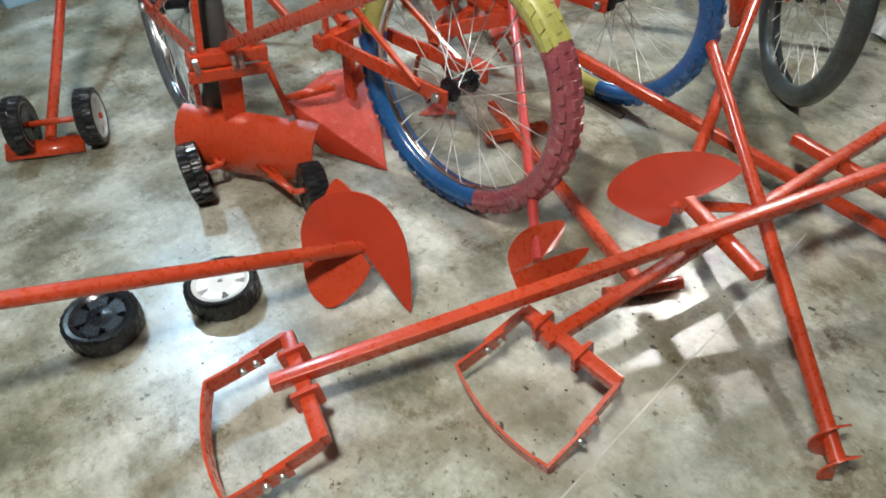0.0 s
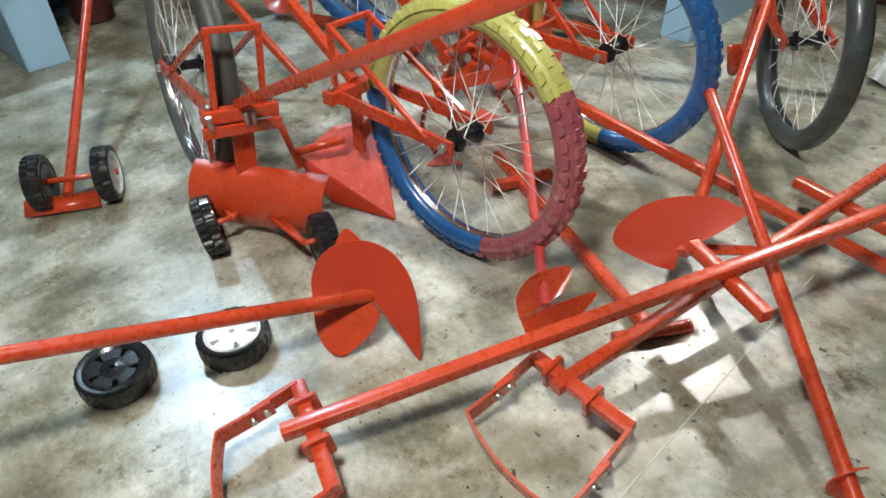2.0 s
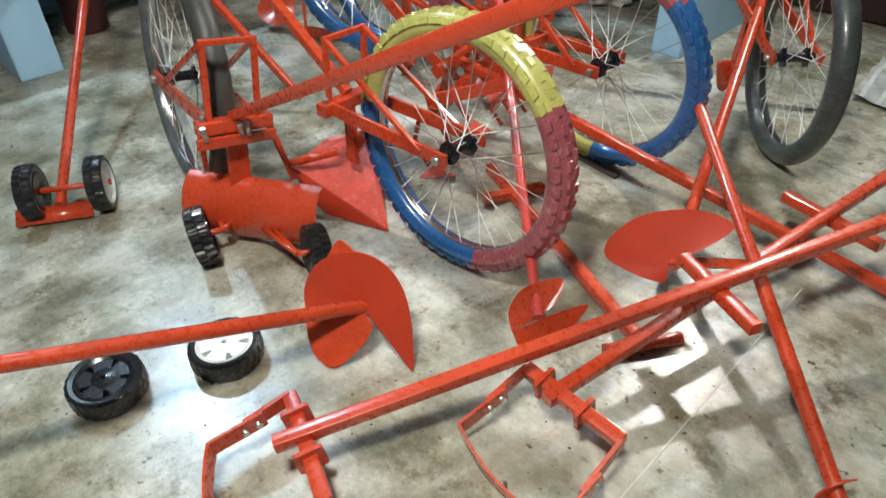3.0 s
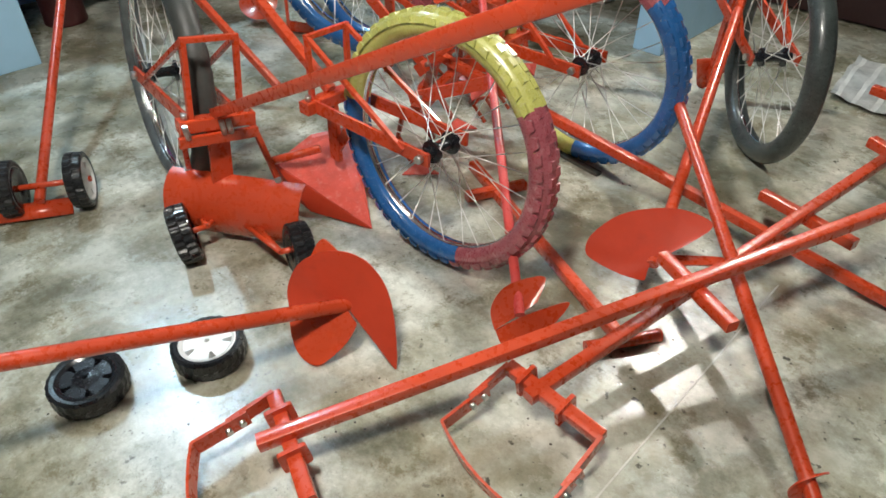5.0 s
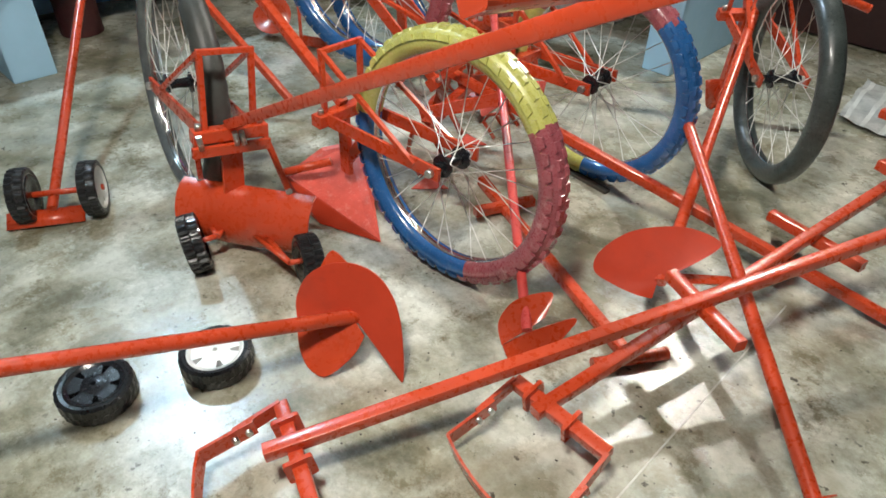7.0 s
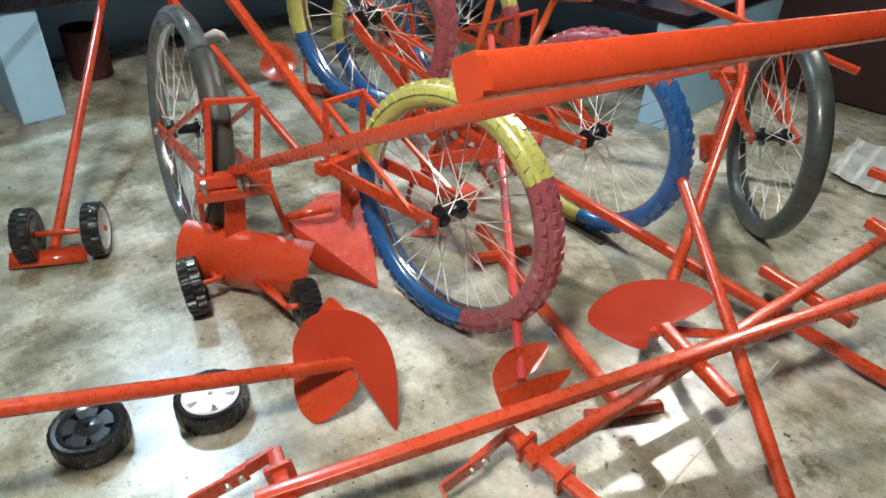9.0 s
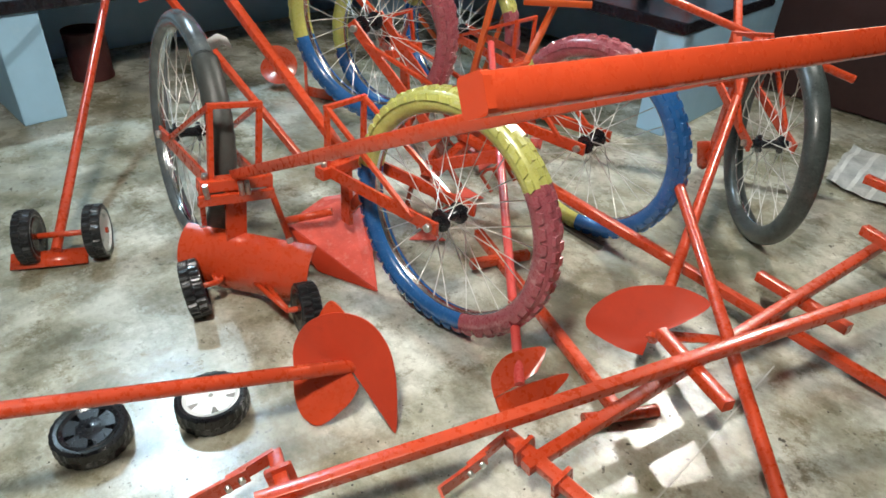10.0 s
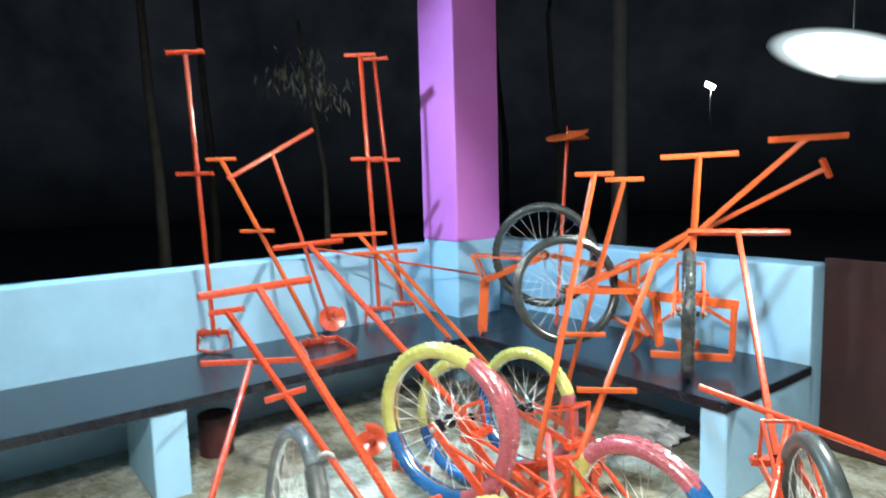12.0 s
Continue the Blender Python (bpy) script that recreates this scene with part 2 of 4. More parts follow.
solid("bench_north", (-1.372, 4.22, SEAT - 0.0455), (0.225, WY - 0.002, SEAT - 0.0005), GRANITE, "polished black granite bench slab on a blue end wall", 0.006, "bench")
solid("pier_1", (-1.90, 2.385, 0.0), (-1.39, 2.54, SEAT - 0.046), BLUE_WALL, "pale blue painted pier under the bench", 0.008, "pier")
solid("pier_2", (-1.90, 0.6, 0.0), (-1.39, 0.755, SEAT - 0.046), BLUE_WALL, "pale blue painted pier under the bench", 0.008, "pier")
solid("pier_3", (0.10, 4.235, 0.0), (0.222, WY - 0.003, SEAT - 0.047), BLUE_WALL, "pale blue painted end wall under the bench", 0.008, "pier")
# unseen walls and roof, added to close the place and bounce the lamps
solid("wall_east", (4.75, -0.9, 0.0), (4.9, WY, 3.0), PLASTER, "plain plaster wall, unseen, added to close the place")
solid("wall_south", (WX, -1.05, 0.0), (4.9, -0.9, 3.0), PLASTER, "plain plaster wall, unseen, added to close the place")
solid("ceiling", (-2.3, -1.05, 3.0), (4.9, 5.2, 3.15), PLASTER, "plain grey plaster roof slab, unseen, added to bounce light")
solid("gate_1", (0.215, WY + 0.12, 0.01), (4.75, WY + 0.16, 0.965), MAROON, "dark maroon sheet metal gate, closed", 0.004, "gate")


# ---- wheels ----
def wheel_matrix(c, yaw, tilt):
    y, t = radians(yaw), radians(tilt)
    n = Vector((math.cos(y) * math.cos(t), math.sin(y) * math.cos(t), math.sin(t)))
    u = Vector((-math.sin(y), math.cos(y), 0))
    m = Matrix((u, n.cross(u), n)).transposed().to_4x4()
    return Matrix.Translation(c) @ m


def band(at, zones):
    """The index of the zone in which an angle lies; zones are (end angle, index), rising."""
    at %= 360
    for end, index in zones:
        if at < end:
            return index
    return zones[0][1]


def ring_mesh(bm, section, n, m, mats=None):
    """Turns a section of (radius, height) about the wheel's axis."""
    rings = []
    for i in range(n):
        a = 2 * math.pi * i / n
        rings.append([m @ Vector((r * math.cos(a), r * math.sin(a), z)) for r, z in section])
    made = [[bm.verts.new(p) for p in ring] for ring in rings]
    k = len(section)
    for i in range(n):
        a, b = made[i], made[(i + 1) % n]
        for j in range(k):
            f = bm.faces.new((a[j], b[j], b[(j + 1) % k], a[(j + 1) % k]))
            f.smooth = True
            f.material_index = band(360 * (i + 0.5) / n, mats) if mats else 0


def knob(bm, m, a, r, z, size, mat):
    """One tread block on a tyre, tapered towards its top."""
    la, lz, lr = size
    frame_ = m @ Matrix.Rotation(a, 4, "Z") @ Matrix.Translation((r, 0, z))
    lo = [bm.verts.new(frame_ @ Vector((-0.006, y, x))) for y, x in ((-la, -lz), (la, -lz), (la, lz), (-la, lz))]
    hi = [bm.verts.new(frame_ @ Vector((lr, y * 0.66, x * 0.62))) for y, x in ((-la, -lz), (la, -lz), (la, lz), (-la, lz))]
    for f in [hi] + [[lo[i], lo[(i + 1) % 4], hi[(i + 1) % 4], hi[i]] for i in range(4)]:
        bm.faces.new(f).material_index = mat
    return lo


SPOKE = None


def cycle_wheel(parent, c, yaw, tilt, r=0.295, zones=None, mats=None, tyre="painted knobbly tyre", fat=0.025, knobs=True, spokes=28, phase=0.0):
    """Rim with tyre, hub and spokes, as a part of a thing."""
    global SPOKE
    m = wheel_matrix(c, yaw, tilt)
    mats = mats or [RUBBER]
    mid = r - fat
    inner = mid - fat * 0.55
    bm = bmesh.new()
    ring_mesh(bm, [(inner + 0.006, -0.014), (inner + 0.002, -0.0135), (inner - 0.008, -0.009), (inner - 0.011, 0.0), (inner - 0.008, 0.009), (inner + 0.002, 0.0135), (inner + 0.006, 0.014), (inner + 0.001, 0.0)], 72, m)
    rim = smooth(part("wheel", bm, CHROME, parent, "spoked cycle wheel with a shiny rim"), 50)
    bm = bmesh.new()
    if knobs:
        section = [(mid + fat * 0.93 * math.cos(a), fat * 0.98 * math.sin(a)) for a in [radians(x) for x in range(-150, 151, 25)]]
    else:
        # shallow ribs run round the tread
        section = [(mid + fat * (1.0 if abs(x) > 70 or i % 2 else 0.925) * math.cos(radians(x)), fat * math.sin(radians(x))) for i, x in enumerate(range(-152, 153, 8))]
    ring_mesh(bm, section, 80, m, zones)
    if knobs:
        count = 52
        bm.verts.ensure_lookup_table()
        last = bm.verts[len(section) // 2]
        for i in range(count):
            for row, (z, drop) in enumerate(((-0.0195, 0.0125), (-0.0072, 0.0024), (0.0072, 0.0024), (0.0195, 0.0125))):
                a = 2 * math.pi * (i + (0.5 if row % 2 else 0)) / count
                root = knob(bm, m, a, r - 0.0045 - drop * fat / 0.025, z * fat / 0.025, (0.0140, 0.0080 * fat / 0.025, 0.0060), band(math.degrees(a), zones) if zones else 0)
                # moulded web under the tread
                bm.faces.new((last, root[0], root[1]))
                last = root[2]
    part("tyre", bm, mats, rim, tyre)
    bm = bmesh.new()
    ring_mesh(bm, [(0.006, -0.05), (0.012, -0.05), (0.013, -0.036), (0.026, -0.034), (0.027, -0.028), (0.014, -0.024), (0.012, 0.0), (0.014, 0.024), (0.027, 0.028), (0.026, 0.034), (0.013, 0.036), (0.012, 0.05), (0.006, 0.05)], 18, m)
    smooth(part("hub", bm, BLACK_PLASTIC, rim, "black hub"), 35)
    bm = bmesh.new()
    pipe(bm, m @ Vector((0, 0, -0.072)), m @ Vector((0, 0, 0.072)), 0.005, 8)
    for s in (-1, 1):
        pipe(bm, m @ Vector((0, 0, s * 0.053)), m @ Vector((0, 0, s * 0.061)), 0.0095, 6)
    part("axle", bm, STEEL, rim)
    if SPOKE is None:
        b2 = bmesh.new()
        pipe(b2, (0, 0, 0), (1, 0, 0), 0.00125, 5)
        SPOKE = bpy.data.meshes.new("spoke")
        b2.to_mesh(SPOKE)
        b2.free()
        SPOKE.materials.append(SPOKE_STEEL)
    base = Vector(root_of(parent).location)
    for i in range(spokes):
        side = 1 if i % 2 else -1
        lean = radians(38) * (1 if (i // 2) % 2 else -1)
        a = 2 * math.pi * i / spokes + phase
        p = m @ Vector((0.025 * math.cos(a + lean), 0.025 * math.sin(a + lean), side * 0.031))
        q = m @ Vector(((inner - 0.006) * math.cos(a), (inner - 0.006) * math.sin(a), side * 0.003))
        d, s, u = axes(p, q)
        ob = new("spoke", SPOKE)
        ob.parent = rim
        k = Matrix((d * (q - p).length, s, u)).transposed().to_4x4()
        ob.matrix_basis = Matrix.Translation(p - base) @ k
    return rim


def mini_wheel(parent, c, axis, r, w, hub_material, label, lug=0.05):
    """A small moulded wheel with a lugged tyre and a five-armed hub."""
    z = Vector(axis).normalized()
    x = Vector((0, 0, 1)).cross(z)
    x = x.normalized() if x.length > 0.05 else Vector((1, 0, 0))
    m = Matrix.Translation(c) @ Matrix((x, z.cross(x), z)).transposed().to_4x4()
    bm = bmesh.new()
    h = w / 2
    made = []
    n = 96
    for i in range(n):
        a = 2 * math.pi * i / n
        k = 1.0 if i % 4 < 2 else 1.0 - lug
        k2 = 1.0 if (i + 2) % 4 < 2 else 1.0 - lug
        made.append([bm.verts.new(m @ Vector((r * q * math.cos(a), r * q * math.sin(a), zz))) for q, zz in ((0.74, -h * 0.9), (0.88, -h), (0.985 * k, -h * 0.85), (k, -h * 0.08), (k2, h * 0.08), (0.985 * k2, h * 0.85), (0.88, h), (0.74, h * 0.9))])
    for i in range(n):
        p, q = made[i], made[(i + 1) % n]
        for j in range(8):
            bm.faces.new((p[j], q[j], q[(j + 1) % 8], p[(j + 1) % 8]))
    body = part("wheel", bm, SMALL_RUBBER, parent, label)
    bm = bmesh.new()
    ring_mesh(bm, [(r * 0.64, -h * 0.8), (r * 0.77, -h * 0.93), (r * 0.77, h * 0.93), (r * 0.73, h * 0.98), (r * 0.64, h * 0.8), (r * 0.62, 0)], 40, m)
    ring_mesh(bm, [(r * 0.07, -h * 0.9), (r * 0.34, -h * 0.8), (r * 0.40, h * 0.74), (r * 0.2, h * 0.9), (r * 0.07, h * 0.95)], 24, m)
    for i in range(5):
        a = 2 * math.pi * i / 5 + 0.3
        rings = []
        for rr, wide in ((r * 0.24, r * 0.17), (r * 0.68, r * 0.33)):
            cc = m @ Vector((rr * math.cos(a), rr * math.sin(a), 0))
            t = m.to_3x3() @ Vector((-math.sin(a), math.cos(a), 0))
            rings.append([cc + t * wide + z * h * 0.78, cc - t * wide + z * h * 0.78, cc - t * wide - z * h * 0.3, cc + t * wide - z * h * 0.3])
        extrude_section(bm, rings)
    smooth(part("rim", bm, hub_material, body), 35)
    bm = bmesh.new()
    ring_mesh(bm, [(r * 0.05, -h * 0.93), (r * 0.6, -h * 0.95), (r * 0.75, -h * 0.96), (r * 0.66, -h * 0.2), (r * 0.05, -h * 0.2)], 32, m)
    part("web", bm, BLACK_PLASTIC, body)
    return body


# ---- parts of the tools ----
PAINT = RED


def tee(parent, c, way, half, w=0.025, name="handle", round_=False, material=None, up=None):
    bm = bmesh.new()
    d = Vector(way).normalized() * half
    if round_:
        pipe(bm, Vector(c) - d, Vector(c) + d, w / 2, 14)
    else:
        bar(bm, Vector(c) - d, Vector(c) + d, w, None, up, 0.12)
    ob = smooth(part(name, bm, material or PAINT, parent), 40)
    e = d.normalized() * 0.004
    for s in (-1, 1):
        bm = bmesh.new()
        if round_:
            pipe(bm, Vector(c) + d * s - e * s, Vector(c) + d * s + e * s * 0.5, w * 0.52, 14)
        else:
            bar(bm, Vector(c) + d * s - e * s, Vector(c) + d * s + e * s * 0.5, w * 1.03, None, up, 0.14)
        part("end_cap", bm, material or PAINT, ob)
    return ob


def shaft(parent, p, q, w=0.025, round_=False, material=None, name="shaft"):
    bm = bmesh.new()
    if round_:
        pipe(bm, p, q, w / 2, 16)
    else:
        bar(bm, p, q, w)
    return smooth(part(name, bm, material or PAINT, parent), 40)


def helix_blade(parent, c, axis, r, pitch, turns, start, r_in=0.012, material=None, taper=0.0, name="blade"):
    """A screw blade about an axis through c; it winds from start (degrees) and climbs pitch a turn."""
    z = Vector(axis).normalized()
    x = Vector((0, 0, 1)).cross(z)
    x = x.normalized() if x.length > 0.05 else Vector((1, 0, 0))
    m = Matrix.Translation(c) @ Matrix((x, z.cross(x), z)).transposed().to_4x4()
    bm = bmesh.new()
    n = max(10, int(36 * turns))
    rows = []
    for i in range(n + 1):
        f = i / n
        a = radians(start) + 2 * math.pi * turns * f
        rr = r * (1 - taper * f)
        rows.append([bm.verts.new(m @ Vector((q * math.cos(a), q * math.sin(a), pitch * turns * (f - 0.5) + dz))) for dz in (-0.0016, 0.0016) for q in (r_in, rr * 0.5 + r_in * 0.5, rr)])
    for a, b in zip(rows, rows[1:]):
        for i, j in ((0, 1), (1, 2), (2, 5), (5, 4), (4, 3), (3, 0)):
            bm.faces.new((a[i], a[j], b[j], b[i])).smooth = True
    for end in (rows[0], rows[-1]):
        bm.faces.new([end[i] for i in (0, 1, 2, 5, 4, 3)])
    return smooth(part(name, bm, material or PAINT, parent), 50)


def fan_plate(parent, hub, pts, name="blade", thick=0.004, material=None):
    """A cut plate that fans out from its hub, with a smooth outer edge."""
    hub, pts = Vector(hub), [Vector(p) for p in pts]
    edge = []
    for i in range(len(pts) - 1):
        a, b, c, d = pts[max(i - 1, 0)], pts[i], pts[i + 1], pts[min(i + 2, len(pts) - 1)]
        for k in range(6):
            t = k / 6
            edge.append(0.5 * (2 * b + (c - a) * t + (2 * a - 5 * b + 4 * c - d) * t * t + (3 * b - a - 3 * c + d) * t ** 3))
    edge.append(pts[-1])
    nrm = (edge[0] - hub).cross(edge[-1] - hub)
    for p, q in zip(edge, edge[1:]):
        nrm += (p - hub).cross(q - hub)
    nrm = nrm.normalized() * thick / 2
    bm = bmesh.new()
    up = [bm.verts.new(p + nrm) for p in edge]
    lo = [bm.verts.new(p - nrm) for p in edge]
    hu, hl = bm.verts.new(hub + nrm), bm.verts.new(hub - nrm)
    for i in range(len(edge) - 1):
        bm.faces.new((hu, up[i], up[i + 1])).smooth = True
        bm.faces.new((hl, lo[i + 1], lo[i])).smooth = True
        bm.faces.new((up[i], lo[i], lo[i + 1], up[i + 1]))
    bm.faces.new((hu, hl, lo[0], up[0]))
    bm.faces.new((hl, hu, up[-1], lo[-1]))
    return smooth(part(name, bm, material or PAINT, parent), 35)


def loop_head(parent, a, b, c, d, grip, bolts=True):
    """A stirrup blade: a square tube a-d, side straps a-b and d-c, the cutting strap b-c; grip is where the shaft crosses a-d."""
    a, b, c, d = (Vector(p) for p in (a, b, c, d))
    grip = a.lerp(d, 0.42)
    nrm = (d - a).cross(b - a).normalized()
    bm = bmesh.new()
    bar(bm, a, d, 0.026, 0.026, nrm)
    smooth(part("head_tube", bm, PAINT, parent), 40)
    for p, q in ((a, b), (d, c)):
        mid = p.lerp(q, 0.45)
        bm = bmesh.new()
        bar(bm, p, mid.lerp(q, 0.25), 0.008, 0.03, nrm)
        part("arm", bm, PAINT, parent)
        bm = bmesh.new()
        off = (q - p).cross(nrm).normalized() * 0.008
        bar(bm, mid.lerp(p, 0.2) + off, q, 0.006, 0.034, nrm)
        arm = part("arm_strap", bm, PAINT, parent)
        for f in (0.0, 0.3):
            bm = bmesh.new()
            at = mid.lerp(q, f)
            bolt(bm, at - off * 0.4, (q - p).cross(nrm), 0.006, 0.022)
            part("bolt", bm, STEEL, arm, "zinc bolt")
    bm = bmesh.new()
    bulge = ((b + c) / 2 - (a + d) / 2).normalized() * 0.018
    pts = [b.lerp(c, f) + bulge * (4 * f * (1 - f)) for f in [i / 8 for i in range(9)]]
    strip(bm, pts, nrm * 0.036, 0.005)
    smooth(part("blade", bm, PAINT, parent), 40)
    along = (d - a).normalized()
    for s in (-0.045, 0.045):
        bm = bmesh.new()
        p = grip + along * s
        bar(bm, p - along * 0.004, p + along * 0.004, 0.05, 0.05, nrm)
        part("clamp_plate", bm, PAINT, parent)
    bm = bmesh.new()
    pipe(bm, grip - along * 0.075 + nrm * 0.016, grip + along * 0.075 + nrm * 0.016, 0.008, 10)
    part("pivot_pin", bm, PAINT, parent)


def stirrup_hoe(label, base, grip, top, loop, cross=None, cross_way=None, cross_half=0.09, t_way=None, t_half=0.10, w=0.025, group="long hoes"):
    root = thing("stirrup_hoe", base, label, "hoe", group)
    shaft(root, grip, top, w)
    if cross is not None:
        tee(root, cross, cross_way, cross_half, w, "crossbar")
    if t_way is not None:
        tee(root, top, t_way, t_half, w)
    if loop is not None:
        loop_head(root, *loop, grip)
    return root


def wheel_hoe(label, c, yaw, tilt, frame_at, top, t_way, t_half, zones=None, mats=None, r=0.295, post=None, tool=None, cage_up=0.165, w=0.024, knobs=True, fat=0.031, phase=0.0, tyre="painted knobbly tyre", cage=True, group="wheel hoes", post_size=(0.034, 0.014), half=0.058, lean=0.4):
    """A single-wheel hoe: wheel, fork, cage, tool post and a long handle with a cross grip."""
    c, f = Vector(c), Vector(frame_at)
    root = thing("wheel_hoe", (c.x, c.y, 0), label, "wheel hoe", group)
    cycle_wheel(root, c, yaw, tilt, r, zones, mats, tyre, fat, knobs, 28, phase)
    n = wheel_matrix(c, yaw, tilt).to_3x3() @ Vector((0, 0, 1))
    n = Vector((n.x, n.y, n.z * lean)).normalized()
    out = (f - c).normalized()
    up = n.cross(out) if n.cross(out).z > 0 else out.cross(n)
    for s in (-1, 1):
        hub = c + n * s * 0.064
        end = f + n * s * half
        bm = bmesh.new()
        bar(bm, hub - out * 0.02, end, 0.008, 0.032, up)
        arm = part("fork_arm", bm, PAINT, root)
        bm = bmesh.new()
        bolt(bm, hub + n * s * 0.002, n * s, 0.010, 0.014)
        part("nut", bm, STEEL, arm, "steel axle nut")
        bm = bmesh.new()
        bar(bm, hub + out * 0.05 + n * s * 0.004, end + up * cage_up, 0.011, 0.011, up)
        part("brace", bm, PAINT, root)
        if cage:
            bm = bmesh.new()
            bar(bm, end, end + up * cage_up, 0.012)
            part("cage_post", bm, PAINT, root)
    bm = bmesh.new()
    bar(bm, f - n * 0.085, f + n * 0.085, 0.034, 0.030, up)
    plate = part("cross_plate", bm, PAINT, root)
    for s in (-0.07, 0.07):
        bm = bmesh.new()
        bolt(bm, f + n * s + up * 0.014, up, 0.008, 0.014)
        part("bolt", bm, STEEL, plate, "zinc bolt")
    if cage:
        bm = bmesh.new()
        bar(bm, f + up * cage_up + n * (-half - 0.006), f + up * cage_up + n * (half + 0.006), 0.012)
        part("cage_bar", bm, PAINT, root)
    if top is not None:
        shaft(root, f + up * 0.02, top, w, name="handle_shaft")
        if t_way is not None:
            tee(root, top, t_way, t_half, w, "handle", up=Vector(top) - f)
    if post is not None:
        bm = bmesh.new()
        bar(bm, f, post, *post_size, n)
        part("tool_post", bm, PAINT, root)
    if tool == "shovel":
        p = Vector(post)
        side = n
        ahead = Vector((n.y, -n.x, 0)).normalized()
        bm = bmesh.new()
        rows = []
        for i in range(7):
            v = i / 6
            half = 0.055 * (1 - v) ** 0.6 + 0.004
            rows.append([p + Vector((0, 0, 0.05 - 0.13 * v)) + ahead * (0.05 * v * v) + side * half * s + ahead * (-0.012 * s * s) + ahead * dz for dz in (0.0, 0.004) for s in ((-1, -0.5, 0, 0.5, 1) if dz == 0.0 else (1, 0.5, 0, -0.5, -1))])
        low = min(v.z for r_ in rows for v in r_)
        rows = [[v + Vector((0, 0, max(0.0, 0.004 - low))) for v in r_] for r_ in rows]
        extrude_section(bm, rows)
        part("shovel_blade", bm, PAINT, root)
    if tool == "tines":
        p = Vector(post)
        for s in (-0.06, 0.0, 0.06):
            q = p + n * s
            ahead = Vector((n.y, -n.x, 0)).normalized()
            bm = bmesh.new()
            sweep(bm, [p + n * s * 0.7, q + ahead * 0.05 - Vector((0, 0, 0.02)), q + ahead * 0.07 - Vector((0, 0, p.z * 0.5)), q + ahead * 0.02 - Vector((0, 0, p.z - 0.008))], 0.006, 8)
            part("tine", bm, PAINT, root)
    return root


TRI = [YELLOW, PINK, BLUE]

# ---- things on the floor, near side ----
# push hoe with two small wheels
P0 = Vector((-0.414, 2.203, 0.074))
AX = Vector((0.5, 0.866, 0)).normalized()
push = thing("push_hoe", (P0.x, P0.y, 0), "red push hoe on two small white-hubbed wheels against the bench", "hoe")
mini_wheel(push, P0 - AX * 0.083, -AX, 0.074, 0.045, WHITE_PLASTIC, "small black tyre with a white hub")
mini_wheel(push, P0 + AX * 0.083, AX, 0.074, 0.045, WHITE_PLASTIC, "small black tyre with a white hub")
bm = bmesh.new()
pipe(bm, P0 - AX * 0.11, P0 + AX * 0.11, 0.008, 10)
part("axle", bm, RED, push)
PT = Vector((-1.347, 2.832, 0.57))
PB = Vector((-0.398, 2.171, 0.045))
shaft(push, PB, PT, 0.026, True)
tee(push, PT, (0.56, 0.83, 0), 0.225, 0.024)
bm = bmesh.new()
PL, PR = Vector((-0.451, 2.070, 0.022)), Vector((-0.357, 2.232, 0.022))
strip(bm, [PL, PR], Vector((0.033, -0.019, -0.026)), 0.005)
part("blade", bm, RED, push)

# two loose wheels lying flat
ww = thing("loose_wheel", (0.346, 2.217, 0.046), "small loose black tyre with a white spoked hub, lying flat", "wheel", "loose wheels")
mini_wheel(ww, Vector((ww.location.x, ww.location.y, 0.024)), (0.02, -0.01, 1), 0.074, 0.046, WHITE_PLASTIC, "black tyre", 0.02)
bw = thing("loose_wheel", (0.266, 2.006, 0.042), "small loose all-black moulded wheel lying flat", "wheel", "loose wheels")
mini_wheel(bw, Vector((bw.location.x, bw.location.y, 0.027)), (0.06, -0.02, 1), 0.072, 0.044, BLACK_PLASTIC, "black tyre", 0.02)

# large screw auger
AH, AL = Vector((0.519, 2.445, 0.105)), Vector((0.372, 1.875, 0.270))
AD = (AH - AL).normalized()
auger = thing("earth_auger", (AH.x, AH.y, 0), "large red earth auger, broad screw blade, lying on concrete", "auger", "augers")
shaft(auger, AL - AD * 0.4, AH + AD * 0.02, 0.029, True)
fan_plate(auger, (0.523, 2.442, 0.105), ((0.435, 2.363, 0.085), (0.414, 2.381, 0.130), (0.434, 2.407, 0.190), (0.479, 2.448, 0.220), (0.531, 2.483, 0.210), (0.576, 2.497, 0.165), (0.614, 2.486, 0.100), (0.648, 2.455, 0.005), (0.600, 2.464, 0.055), (0.558, 2.470, 0.090)), material=DULL_RED)
fan_plate(auger, (0.530, 2.438, 0.100), ((0.559, 2.435, 0.085), (0.557, 2.407, 0.050), (0.531, 2.355, 0.006), (0.499, 2.335, 0.020), (0.464, 2.341, 0.050), (0.433, 2.363, 0.083)), "lower_blade")
fan_plate(auger, (0.470, 2.442, 0.200), ((0.446, 2.423, 0.200), (0.455, 2.450, 0.235), (0.499, 2.459, 0.215)), "blade_corner")
bm = bmesh.new()
pipe(bm, AH + AD * 0.02, AH + AD * 0.06, 0.014, 12, 0.004)
part("tip", bm, RED, auger)

# stirrup hoe lying with its blade towards the near side
GA = Vector((0.671, 2.155, 0.100))
CA = Vector((1.023, 2.901, 0.195))
DA = (CA - GA).normalized()
